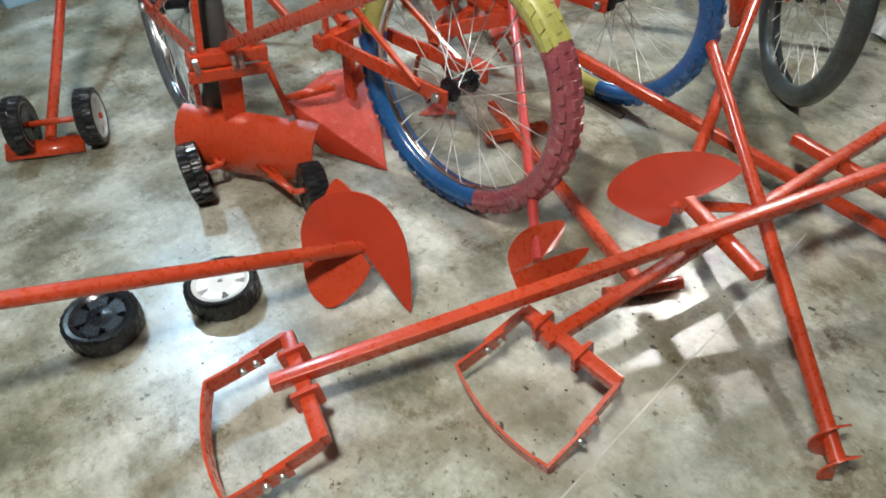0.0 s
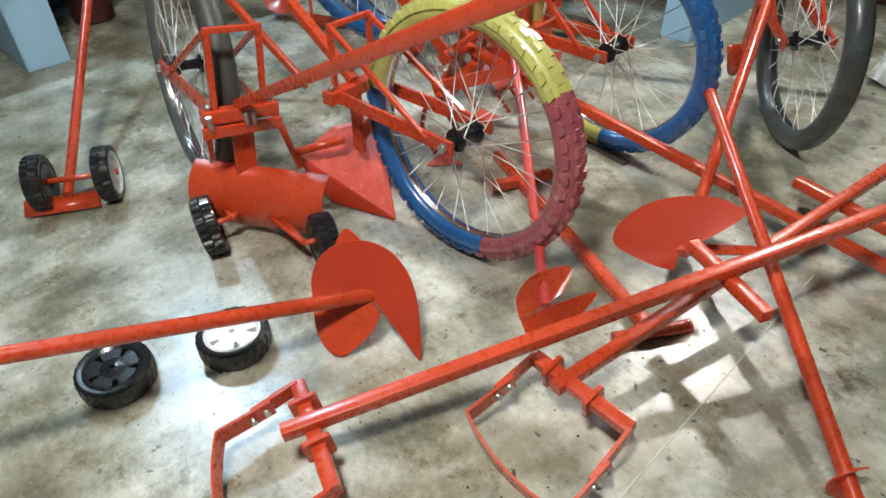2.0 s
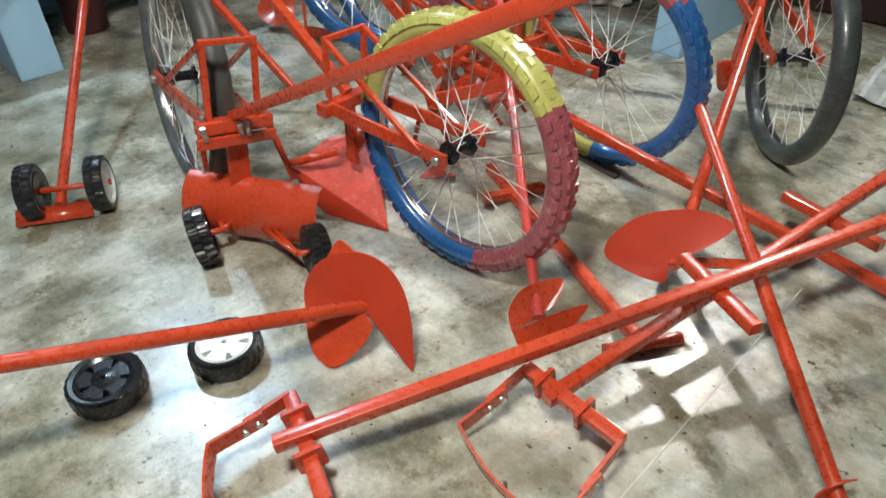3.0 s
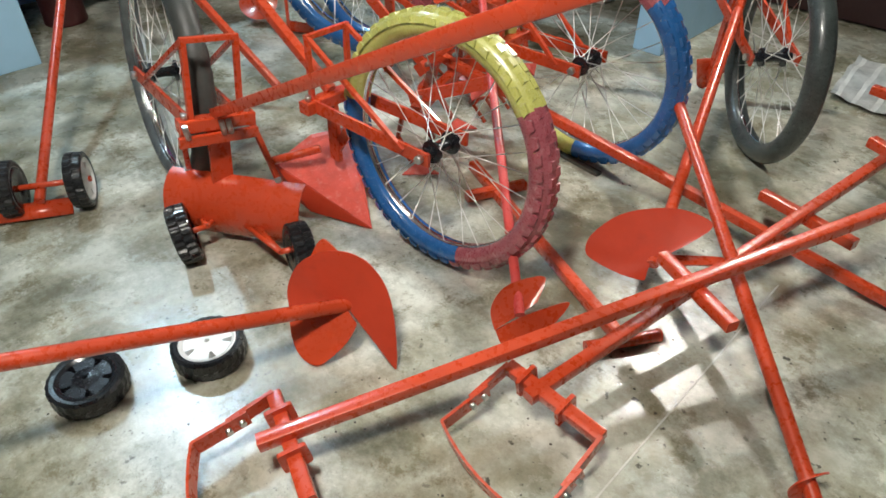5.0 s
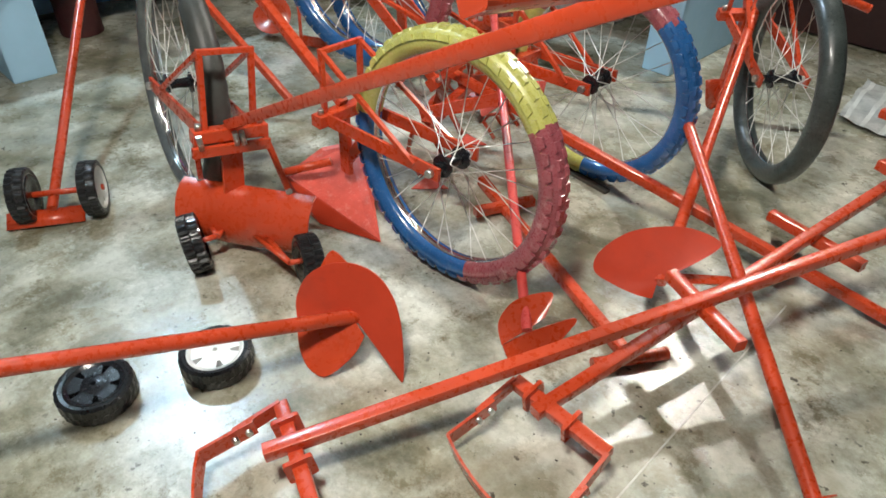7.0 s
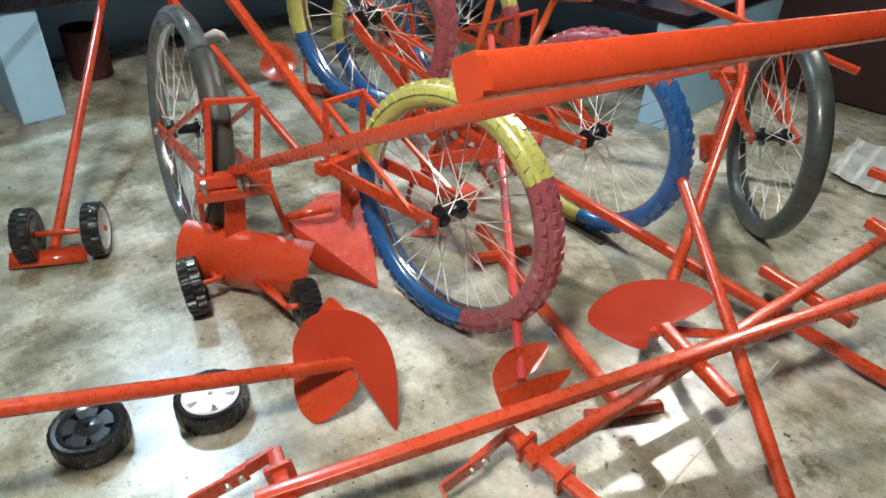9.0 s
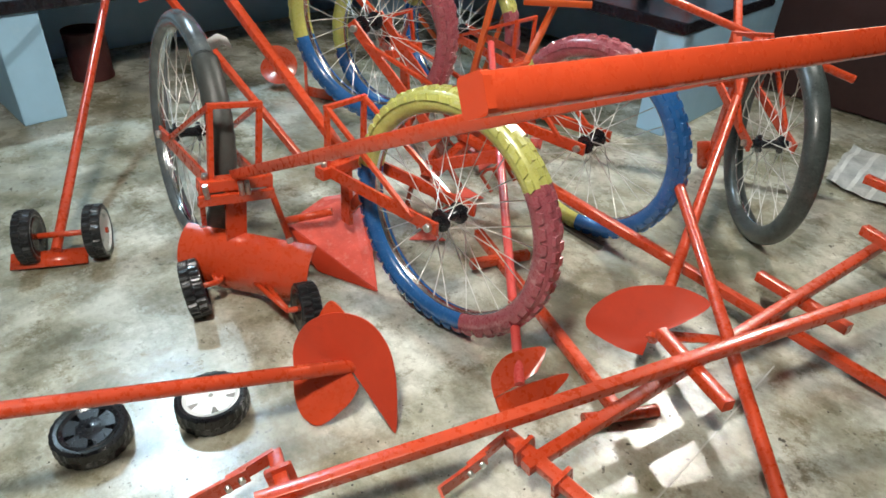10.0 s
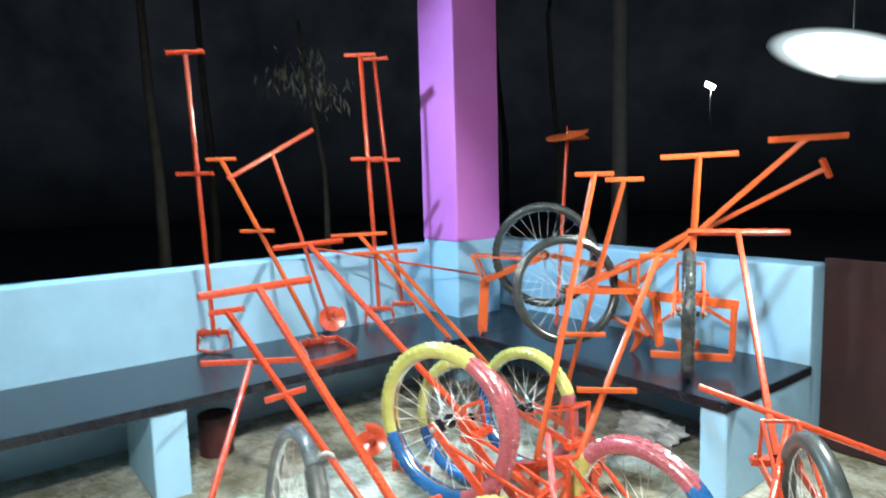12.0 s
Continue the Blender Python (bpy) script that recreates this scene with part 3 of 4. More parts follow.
stirrup_hoe("red stirrup hoe with square shaft lying across other tools", (GA.x, GA.y, 0), GA - DA * 0.02, CA + DA * 0.62,
            ((0.590, 2.218, 0.085), (0.567, 2.068, 0.060), (0.755, 1.983, 0.030), (0.800, 2.137, 0.085)),
            CA - Vector((0, 0, 0.024)), Vector((1.118, 2.850, 0.170)) - Vector((0.946, 2.931, 0.170)), 0.105, (-DA.y, DA.x, 0), 0.2)
GB = Vector((0.919, 2.551, 0.085))
CB = Vector((1.076, 3.344, 0.160))
DB = (CB - GB).normalized()
stirrup_hoe("red stirrup hoe with square shaft lying under another hoe", (GB.x, GB.y, 0), GB - DB * 0.02, CB + DB * 0.6,
            ((0.846, 2.561, 0.085), (0.831, 2.400, 0.050), (1.054, 2.383, 0.015), (1.059, 2.550, 0.085)),
            CB - Vector((0, 0, 0.024)), Vector((1.152, 3.370, 0.130)) - Vector((0.967, 3.410, 0.130)), 0.115, (-DB.y, DB.x, 0), 0.2)

# slim drill auger leaning low
QT, QB = Vector((0.71, 3.37, 0.272)), Vector((1.372, 2.715, 0.03))
QD = (QB - QT).normalized()
drill = thing("drill_auger", (QB.x, QB.y, 0), "slim red hand auger with small screw point, leaning low", "auger", "augers")
shaft(drill, QT - QD * 0.06, QB, 0.028, True)
helix_blade(drill, QB - QD * 0.02, QD, 0.036, 0.05, 1.6, 0)

# fan-bladed auger
RT, RB = Vector((0.506, 4.16, 0.475)), Vector((0.885, 3.01, 0.085))
RD = (RB - RT).normalized()
fan = thing("earth_auger", (RB.x, RB.y, 0), "red earth auger with wide curved blade and long cross handle", "auger", "augers")
shaft(fan, RT, RB, 0.028, True)
tee(fan, RT, Vector((0.802, 4.295, 0.383)) - Vector((0.231, 4.013, 0.566)), 0.33, 0.027, "handle", True)
fan_plate(fan, (0.879, 3.011, 0.085), ((0.887, 2.985, 0.055), (0.855, 2.958, 0.065), (0.806, 2.936, 0.080), (0.768, 2.923, 0.100), (0.758, 2.941, 0.130), (0.773, 2.987, 0.160), (0.803, 3.028, 0.180), (0.863, 3.065, 0.200), (0.917, 3.082, 0.205), (0.963, 3.080, 0.195), (0.934, 3.042, 0.150), (0.895, 3.037, 0.100)), material=DULL_RED)
fan_plate(fan, RB, ((0.873, 3.056, 0.080), (0.931, 3.123, 0.070), (0.976, 3.175, 0.060), (0.983, 3.161, 0.050), (0.891, 3.049, 0.060)), "lower_blade")

# small two-bladed auger
SB, ST = Vector((0.771, 2.688, 0.078)), Vector((0.0, 3.40, 0.47))
SD = (SB - ST).normalized()
small = thing("earth_auger", (SB.x, SB.y, 0), "red earth auger with two small blades leaning into the pile", "auger", "augers")
shaft(small, ST, SB, 0.022, True, PINK_STEEL)
fan_plate(small, (0.766, 2.697, 0.070), ((0.745, 2.641, 0.050), (0.718, 2.658, 0.080), (0.716, 2.695, 0.110), (0.734, 2.739, 0.120), (0.764, 2.775, 0.120), (0.780, 2.732, 0.090)))
fan_plate(small, (0.771, 2.695, 0.068), ((0.743, 2.646, 0.045), (0.775, 2.647, 0.012), (0.809, 2.696, 0.010), (0.813, 2.745, 0.030), (0.812, 2.806, 0.060), (0.788, 2.742, 0.068)), "lower_blade")

# hoe lying flat, with its cross grip under the other shafts
HL, HR = Vector((0.893, 2.762, 0.016)), Vector((0.982, 2.899, 0.016))
HC = HL.lerp(HR, 0.5)
HX = Vector((0.390, 3.064, 0.018))
flat = thing("long_hoe", (HC.x, HC.y, 0), "red long-shafted hoe with a cross grip, lying flat on concrete", "hoe", "long hoes")
shaft(flat, HC, HX + (HX - HC) * 0.25, 0.027, False)
tee(flat, HC, HR - HL, (HR - HL).length / 2, 0.028, "handle", True)
tee(flat, HX + Vector((0, 0, 0.004)), Vector((0.434, 3.141, 0.020)) - Vector((0.358, 2.979, 0.020)), 0.085, 0.025, "crossbar")

# ---- wheel hoes ----
# plough with the wheel in front
W1F = Vector((0.104, 2.760, 0.304))
one = wheel_hoe("red wheel plough with a yellow, crimson and blue tyre", (0.448, 2.79, 0.295), -86.9, 3.3, W1F, (-0.93, 2.72, 0.985), (-0.15, 0.99, 0), 0.25,
                [(37, 1), (172, 0), (287, 2), (361, 1)], TRI, post=(0.086, 2.769, 0.120), phase=0.1)
ridge, tip = Vector((-0.054, 2.666, 0.09)), Vector((0.261, 2.728, 0.006))
back, heel = Vector((-0.078, 2.807, 0.11)), Vector((-0.015, 2.880, 0.13))
wing = Vector((0.147, 2.804, 0.05))
sole, sole_mid = Vector((-0.04, 2.680, 0.006)), Vector((0.088, 2.668, 0.004))
# the share's upper plate carries its glare in the pale paint
for name, paint, ring, words in (("plough_share", FADED_GLARE_RED, (ridge, tip, wing, heel, back), "folded faded red steel plough share with glare painted in"), ("landside", DULL_RED, (ridge, sole, sole_mid, tip), "dull red upright plate")):
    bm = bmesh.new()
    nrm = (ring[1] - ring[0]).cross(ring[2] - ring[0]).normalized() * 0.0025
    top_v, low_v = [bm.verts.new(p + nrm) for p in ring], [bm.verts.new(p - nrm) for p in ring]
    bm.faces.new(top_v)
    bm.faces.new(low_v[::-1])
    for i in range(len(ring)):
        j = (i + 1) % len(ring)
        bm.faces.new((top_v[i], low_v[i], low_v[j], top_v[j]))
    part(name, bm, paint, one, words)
bm = bmesh.new()
pipe(bm, (-0.032, 2.635, 0.118), (0.056, 2.742, 0.150), 0.011, 12)
part("share_socket", bm, RED, one)
bm = bmesh.new()
bar(bm, (0.086, 2.769, 0.150), (0.178, 2.772, 0.262), 0.010, 0.028)
stay = part("share_stay", bm, RED, one)
bm = bmesh.new()
bolt(bm, (0.176, 2.763, 0.258), (0.1, -1, 0), 0.008, 0.012)
part("bolt", bm, STEEL, stay, "zinc bolt")

# scraper with two small wheels and the bare black wheel
LF = Vector((0.035, 2.490, 0.317))
NEAR = Vector((1.158, 2.36, 0.925))
two = wheel_hoe("red wheeled scraper, curved blade, worn black tyre, two guide wheels", (-0.305, 2.542, 0.310), 79.7, -7.9, LF, NEAR, Vector((1.203, 2.605, 0.906)) - Vector((1.107, 2.10, 0.938)), 0.258,
                [(122, 0), (250, 1), (361, 0)], [WORN_RUBBER, RUBBER], knobs=False, tyre="worn black tyre with a wrapped patch", cage_up=0.185, w=0.023, r=0.313, half=0.056, lean=1.0, post=(0.015, 2.475, 0.10), fat=0.025, post_size=(0.012, 0.05))
WM = wheel_matrix((-0.305, 2.542, 0.310), 79.7, -7.9)
bm = bmesh.new()
rings = []
for i in range(37):
    a = radians(124 + 122 * i / 36)
    fat = 0.0315 + 0.0012 * math.sin(i * 2.4)
    rings.append([WM @ Vector(((0.288 + fat * math.cos(b_)) * math.cos(a), (0.288 + fat * math.cos(b_)) * math.sin(a), fat * math.sin(b_))) for b_ in [radians(x) for x in range(0, 360, 24)]])
extrude_section(bm, rings)
smooth(part("tyre_wrap", bm, painted("wound_rubber_strip", (0.05, 0.055, 0.052), 0.42, 0.3, (0.15, 0.15, 0.13), 0.5, 18, 0.35), two, "dark rubber strip wound round the tyre"), 60)
bm = bmesh.new()
a = radians(120)
flap = WM @ Vector((0.318 * math.cos(a), 0.318 * math.sin(a), 0.012))
strip(bm, [flap, flap + Vector((0.02, 0.018, 0.016)), flap + Vector((0.034, 0.034, 0.006))], Vector((0.012, -0.016, 0.03)), 0.002)
part("tape_flap", bm, POLYTHENE, two, "loose end of clear tape")
bm = bmesh.new()
PL_N = Vector((0.177, 0.975, -0.137))
bar(bm, LF - PL_N * 0.083 + Vector((0.022, -0.018, -0.026)), LF + PL_N * 0.095 + Vector((0.022, -0.018, -0.026)), 0.012, 0.024)
lower = part("lower_clamp", bm, RED, two)
for s_ in (-0.06, 0.02, 0.035):
    bm = bmesh.new()
    bolt(bm, LF + PL_N * s_ + Vector((0.027, -0.021, -0.016)), (0.1, -0.1, 1), 0.007, 0.034)
    part("bolt", bm, STEEL, lower, "zinc bolt")
SA, SE = Vector((-0.105, 2.42, 0.0)), Vector((0.19, 2.60, 0.0))
SW = (SE - SA).normalized()
SN = Vector((SW.y, -SW.x, 0))
bm = bmesh.new()
rows = []
for i in range(13):
    a = radians(-62 + 150 * i / 12)
    for_r = [SA.lerp(SE, k / 4) + SN * 0.075 * math.cos(a) + Vector((0, 0, 0.085 + 0.085 * math.sin(a))) for k in range(5)]
    for_b = [p - (SN * math.cos(a) + Vector((0, 0, math.sin(a)))) * 0.004 for p in reversed(for_r)]
    rows.append(for_r + for_b)
extrude_section(bm, rows)
smooth(part("scraper_blade", bm, RED, two, "curved red steel blade"), 40)
for at, ax, hang, reach in ((Vector((0.029, 2.349, 0.072)), Vector((0.36, 0.92, 0.10)), 0.055, 0.26), (Vector((0.255, 2.515, 0.062)), Vector((0.30, 0.94, -0.1)), -0.045, 0.60)):
    ax.normalize()
    mini_wheel(two, at, ax, at.z, 0.048, BLACK_PLASTIC, "small lugged guide wheel", 0.07)
    bm = bmesh.new()
    foot = at + ax * hang
    pipe(bm, at, foot, 0.007, 8)
    for k in (reach, reach + 0.09):
        pipe(bm, foot, SA.lerp(SE, k) + SN * 0.071 + Vector((0, 0, 0.075)), 0.007, 8)
    part("wheel_bracket", bm, RED, two)

for f, k in ((-0.08, 0.12), (0.075, 0.8)):
    bm = bmesh.new()
    p = LF + Vector((0.177, 0.975, -0.137)) * f
    q = SA.lerp(SE, k) + Vector((0, 0, 0.165))
    bar(bm, p, q, 0.012, 0.012)
    stay = part("stay_rod", bm, RED, two)
    bm = bmesh.new()
    bolt(bm, q - Vector((0, 0, 0.004)), (0.3, -0.3, 0.9), 0.009, 0.016)
    part("nut", bm, STEEL, stay, "zinc nut")

# the hoes of the heap behind
wheel_hoe("red wheel hoe with a crimson, blue and yellow tyre", (0.419, 3.384, 0.298), -89.5, -2.7, (0.184, 3.360, 0.303), None, None, 0.2,
          [(48, 2), (140, 1), (271, 0), (361, 2)], TRI, post=(0.115, 3.416, 0.100), tool="tines", phase=0.3)
wheel_hoe("red wheel hoe tipped up on its handle, three-coloured painted tyre", (-0.204, 3.09, 0.534), -75.5, -0.5, (0.026, 3.197, 0.247), (1.378, 3.339, 0.016), None, 0.2,
          [(65, 1), (200, 0), (290, 2), (361, 1)], TRI, post=(-0.074, 3.253, 0.060), tool="shovel", phase=0.6)
wheel_hoe("red wheel hoe with yellow and blue tyre inside the heap", (-0.66, 3.56, 0.297), -80, 4, (-0.42, 3.42, 0.34), (-1.846, 3.40, 1.04), (0.2, 0.97, 0.05), 0.2,
          [(65, 1), (200, 0), (290, 2), (361, 1)], TRI, post=(-0.38, 3.40, 0.06), tool="shovel", phase=0.2)
wheel_hoe("red wheel hoe, yellow and crimson tyre, behind the heap", (-0.584, 3.868, 0.296), -84.2, 5.5, (-0.15, 3.75, 0.30), None, None, 0.16,
          [(25, 1), (165, 0), (270, 2), (361, 1)], TRI, post=(-0.12, 3.74, 0.06), tool="tines", phase=0.4)
wheel_hoe("red single-wheel hoe with a worn grey-black tyre", (0.757, 3.797, 0.290), 222.5, -1.9, (0.52, 4.03, 0.36), (0.0, 4.70, 1.11), (0.8, 0.6, 0), 0.22,
          None, [GREY_RUBBER], fat=0.030, knobs=False, post=(0.50, 4.05, 0.06), tool="shovel", phase=0.5, tyre="worn grey-black tyre")

# cultivator heads lying inside the heap
def cultivator_head(label, at, yaw, tilt, count=3, wide=0.16):
    """A tool bar with curved tines that end in small duckfoot blades, and two side plates."""
    at = Vector(at)
    root = thing("cultivator_head", (at.x, at.y, 0), label, "cultivator", "cultivator heads")
    turn = Matrix.Translation(at) @ Matrix.Rotation(radians(yaw), 4, "Z") @ Matrix.Rotation(radians(tilt), 4, "Y")

    def spot(x, y, z):
        return turn @ Vector((x, y, z))

    bm = bmesh.new()
    bar(bm, spot(0, -wide, 0), spot(0, wide, 0), 0.03, 0.03)
    beam = part("tool_bar", bm, PAINT, root)
    for y in (-wide * 0.8, wide * 0.8):
        bm = bmesh.new()
        bar(bm, spot(-0.03, y, 0.02), spot(0.17, y * 0.45, 0.055), 0.008, 0.036)
        part("side_plate", bm, PAINT, root)
        bm = bmesh.new()
        bolt(bm, spot(0.0, y, 0.016), turn.to_3x3() @ Vector((0, 0, 1)), 0.009, 0.014)
        part("bolt", bm, STEEL, beam, "zinc bolt")
    bm = bmesh.new()
    bar(bm, spot(0.17, -wide * 0.42, 0.055), spot(0.17, wide * 0.42, 0.055), 0.012, 0.04)
    part("hitch_plate", bm, PAINT, root)
    low = at.z - 0.012
    for i in range(count):
        y = wide * 0.9 * (2 * i / (count - 1) - 1)
        top = spot(0.0, y, -0.01)
        ahead = (turn.to_3x3() @ Vector((1, 0, 0))) * Vector((1, 1, 0))
        pts = [top, top - ahead * 0.05 - Vector((0, 0, low * 0.15)), top - ahead * 0.065 - Vector((0, 0, low * 0.5)), top - ahead * 0.02 - Vector((0, 0, low * 0.85))]
        bm = bmesh.new()
        strip(bm, pts, (turn.to_3x3() @ Vector((0, 0.02, 0))), 0.008)
        tine = part("tine", bm, PAINT, root)
        foot = Vector((top.x, top.y, 0.012)) - ahead * 0.01
        across = ahead.cross(Vector((0, 0, 1))).normalized()
        bm = bmesh.new()
        outline = [foot + ahead * 0.075, foot + across * 0.048 - ahead * 0.02, foot + ahead * 0.005 + Vector((0, 0, 0.02)), foot - across * 0.048 - ahead * 0.02]
        hi, lo = [bm.verts.new(p + Vector((0, 0, 0.002))) for p in outline], [bm.verts.new(p - Vector((0, 0, 0.002))) for p in outline]
        for ring in ((hi[0], hi[1], hi[2]), (hi[0], hi[2], hi[3]), (lo[0], lo[2], lo[1]), (lo[0], lo[3], lo[2])):
            bm.faces.new(ring)
        for a in range(4):
            b_ = (a + 1) % 4
            bm.faces.new((hi[a], lo[a], lo[b_], hi[b_]))
        part("duckfoot_blade", bm, FADED_GLARE_RED, tine, "faded pinkish duckfoot blade")
    return root


cultivator_head("red cultivator head with duckfoot blades inside the heap", (0.10, 3.14, 0.20), 20, -6)
cultivator_head("red cultivator head with duckfoot blades inside the heap", (-0.20, 3.50, 0.17), 75, 8)
cultivator_head("red cultivator head with duckfoot blades under crossing shafts", (-0.12, 3.66, 0.26), -30, 10, 3, 0.14)

# ---- on the bench along the north wall ----
# tools on this bench take the overexposed copy of the red
PAINT = OVEREXPOSED_RED
W7 = wheel_hoe("red single-wheel hoe with a black tyre, standing on the bench", (-0.777, 4.377, 0.783), -32.6, 8.8, (-0.52, 4.62, 0.78), (0.235, 4.850, 1.538), (0.8, 0.6, 0.03), 0.16,
          None, [DUSTY_RUBBER], fat=0.026, post=(-0.50, 4.63, 0.52), tool="shovel", tyre="black knobbly tyre", phase=0.2)
W6 = wheel_hoe("red single-wheel hoe with a black tyre, leaning on the parapet", (-1.08, 4.53, 0.93), -51.9, 0.3, (-1.35, 4.30, 0.78), None, None, 0,
          None, [DUSTY_RUBBER], fat=0.026, r=0.31, post=(-1.36, 4.28, 0.47), post_size=(0.055, 0.016), tool="shovel", tyre="black knobbly tyre", phase=0.35)
W8 = wheel_hoe("red wheel hoe with narrow black wheel standing on the bench", (-0.075, 4.415, 0.752), 32, 0, (-0.18, 4.60, 0.80), (-0.146, 4.600, 1.474), (0.8, 0.6, 0.03), 0.17,
          None, [DUSTY_RUBBER], fat=0.026, r=0.30, post=(-0.20, 4.62, 0.52), tool="shovel", tyre="black knobbly tyre", phase=0.15)


for p, q, w_, h_ in (((-0.307, 4.452, 0.801), (0.033, 4.664, 0.770), 0.016, 0.045), ((0.017, 4.654, 0.770), (0.011, 4.650, 0.518), 0.03, 0.02), ((-0.290, 4.442, 0.514), (0.021, 4.637, 0.518), 0.014, 0.034), ((-0.284, 4.466, 0.796), (-0.264, 4.479, 0.552), 0.05, 0.016), ((-0.114, 4.573, 0.768), (0.014, 4.652, 0.675), 0.014, 0.016), ((-0.185, 4.528, 0.745), (-0.272, 4.474, 0.665), 0.014, 0.016)):
    bm = bmesh.new()
    bar(bm, p, q, w_, h_)
    part("frame_bar", bm, OVEREXPOSED_RED, W8)
for p, q, w_, h_ in (((-0.851, 4.450, 0.740), (-0.514, 4.600, 0.920), 0.02, 0.03), ((-0.514, 4.600, 0.920), (-0.267, 4.750, 1.100), 0.024, 0.024), ((-0.604, 4.600, 0.813), (-0.409, 4.600, 0.776), 0.02, 0.035), ((-0.549, 4.600, 0.759), (-0.373, 4.600, 0.545), 0.05, 0.014), ((-0.641, 4.600, 0.622), (-0.372, 4.550, 0.568), 0.03, 0.012)):
    bm = bmesh.new()
    bar(bm, p, q, w_, h_)
    part("frame_bar", bm, OVEREXPOSED_RED, W7)
shaft(W6, (-0.643, 4.700, 0.866), (0.271, 4.950, 1.397), 0.021, name="handle_shaft")
tee(W6, (0.276, 4.950, 1.400), (0.1, 0.3, -0.5), 0.045, 0.024, "handle")
bm = bmesh.new()
bar(bm, (-1.140, 4.600, 0.924), (-0.643, 4.700, 0.866), 0.01, 0.03)
part("fork_extension", bm, OVEREXPOSED_RED, W6)


PAINT = RED


# ---- long hoes standing about ----
def standing_hoe(label, base, top, t_way, t_half, cross=None, cross_half=0.09, head="loop", face=(0.6, 0.8, 0), w=0.021, group="standing hoes", paint=None):
    b, t = Vector(base), Vector(top)
    d = (b - t).normalized()
    if head == "none":
        b = b + d * ((b.z - 0.015) / -d.z)
        base = (b.x, b.y, 0)
    root = thing("stirrup_hoe", base, label, "hoe", group)
    up = Vector((0, 0, 1))
    foot = b + up * (0.10 if head == "loop" else 0.02)
    # an orange label picks the overexposed copy of the red enamel
    paint = paint or (OVEREXPOSED_RED if "orange" in label else RED)
    shaft(root, foot, t, w, material=paint)
    tee(root, t, t_way, t_half, w, material=paint)
    if cross is not None:
        tee(root, t.lerp(foot, cross) + Vector((0.02, -0.02, 0)), t_way, cross_half, w, "crossbar", material=paint)
    if head == "loop":
        f = Vector(face).normalized() * 0.085
        loop_head(root, foot - f, b - f * 1.1 + up * 0.006, b + f * 1.1 + up * 0.006, foot + f, foot)
    elif head == "flat":
        loop_head(root, (-1.844, 3.316, 0.475), (-1.425, 3.167, 0.472), (-1.499, 3.483, 0.472), (-1.826, 3.543, 0.475), foot)
    elif head == "screw":
        helix_blade(root, b + up * 0.09, (0.8, -0.35, 0.45), 0.085, 0.06, 1.05, 30)
    return root


standing_hoe("long red stirrup hoe standing on the bench against the parapet", (-2.070, 2.904, 0.471), (-2.000, 2.829, 2.081), (0.7, 0.7, 0.0), 0.10, 0.415, 0.10)
standing_hoe("long red stirrup hoe standing on the black bench", (-2.059, 3.991, 0.450), (-2.103, 3.947, 2.182), (0.7, 0.7, 0.0), 0.10, 0.40, 0.10)
standing_hoe("long red stirrup hoe standing on the bench beside another", (-2.096, 4.198, 0.450), (-2.103, 4.047, 2.166), (0.7, 0.7, 0.0), 0.09, 0.40, 0.10)
standing_hoe("long orange-red stirrup hoe leaning back over the parapet", (-1.879, 3.444, 0.452), (-2.36, 3.11, 1.541), (0.7, 0.7, 0.0), 0.09, 0.40, 0.10, "flat")
standing_hoe("red hand auger with long cross grip leaning on the parapet", (-2.05, 3.64, 0.450), (-2.13, 3.333, 1.566), (-0.02, 0.554, 0.289), 0.31, None, 0, "screw")
# long hoe that leans from the heap to the bench edge
root = thing("long_hoe", (-0.46, 2.97, 0), "red long hoe with two cross grips, leaning on the bench edge", "hoe", "long hoes")
shaft(root, (-0.455, 2.976, 0.048), (-1.264, 2.704, 0.842), 0.022)
tee(root, (-1.264, 2.704, 0.842), (0.5, 0.85, 0.1), 0.075, 0.024)
tee(root, (-0.935, 2.814, 0.519), (0.5, 0.85, 0.25), 0.085, 0.024, "crossbar")
standing_hoe("long orange-red hoe with short grip leaning on the bench edge", (-0.315, 3.719, 0.350), (-0.387, 4.133, 1.400), (0.7, 0.7, 0), 0.085, None, 0, "none")
standing_hoe("long orange-red hoe with a short grip, standing beside another", (-0.563, 4.157, 0.380), (-0.326, 4.274, 1.372), (0.7, 0.7, 0), 0.085, 0.56, 0.11, "none")
standing_hoe("long orange-red hoe with a crossbar, leaning on the bench edge", (-0.123, 3.738, 0.280), (-0.171, 4.319, 1.022), (0.7, 0.7, 0), 0.08, 0.53, 0.12, "none")
standing_hoe("long orange-red hoe with wide grip leaning from heap to bench", (-1.315, 4.168, 0.380), (-1.79, 3.88, 0.955), (0.35, 0.93, 0), 0.2, None, 0, "none")
standing_hoe("long orange-red hoe with wide grip beside its twin", (-1.425, 4.096, 0.420), (-1.920, 3.778, 1.063), (0.35, 0.93, 0), 0.17, None, 0, "none")
# auger standing upside down by the parapet
CBs, CT = Vector((-1.217, 4.778, 0.450)), Vector((-1.344, 5.032, 1.610))
cone = thing("earth_auger", CBs, "red hand auger standing blade up behind the black wheels", "auger", "augers")
shaft(cone, CBs, CT, 0.024, True)
helix_blade(cone, CT + Vector((0, 0, 0.03)), (0.15, -0.30, 1), 0.14, 0.07, 0.97, 20, material=OVEREXPOSED_RED)
bm = bmesh.new()
pipe(bm, CT, CT + Vector((0, 0, 0.10)), 0.012, 10, 0.004)
part("tip", bm, RED, cone)

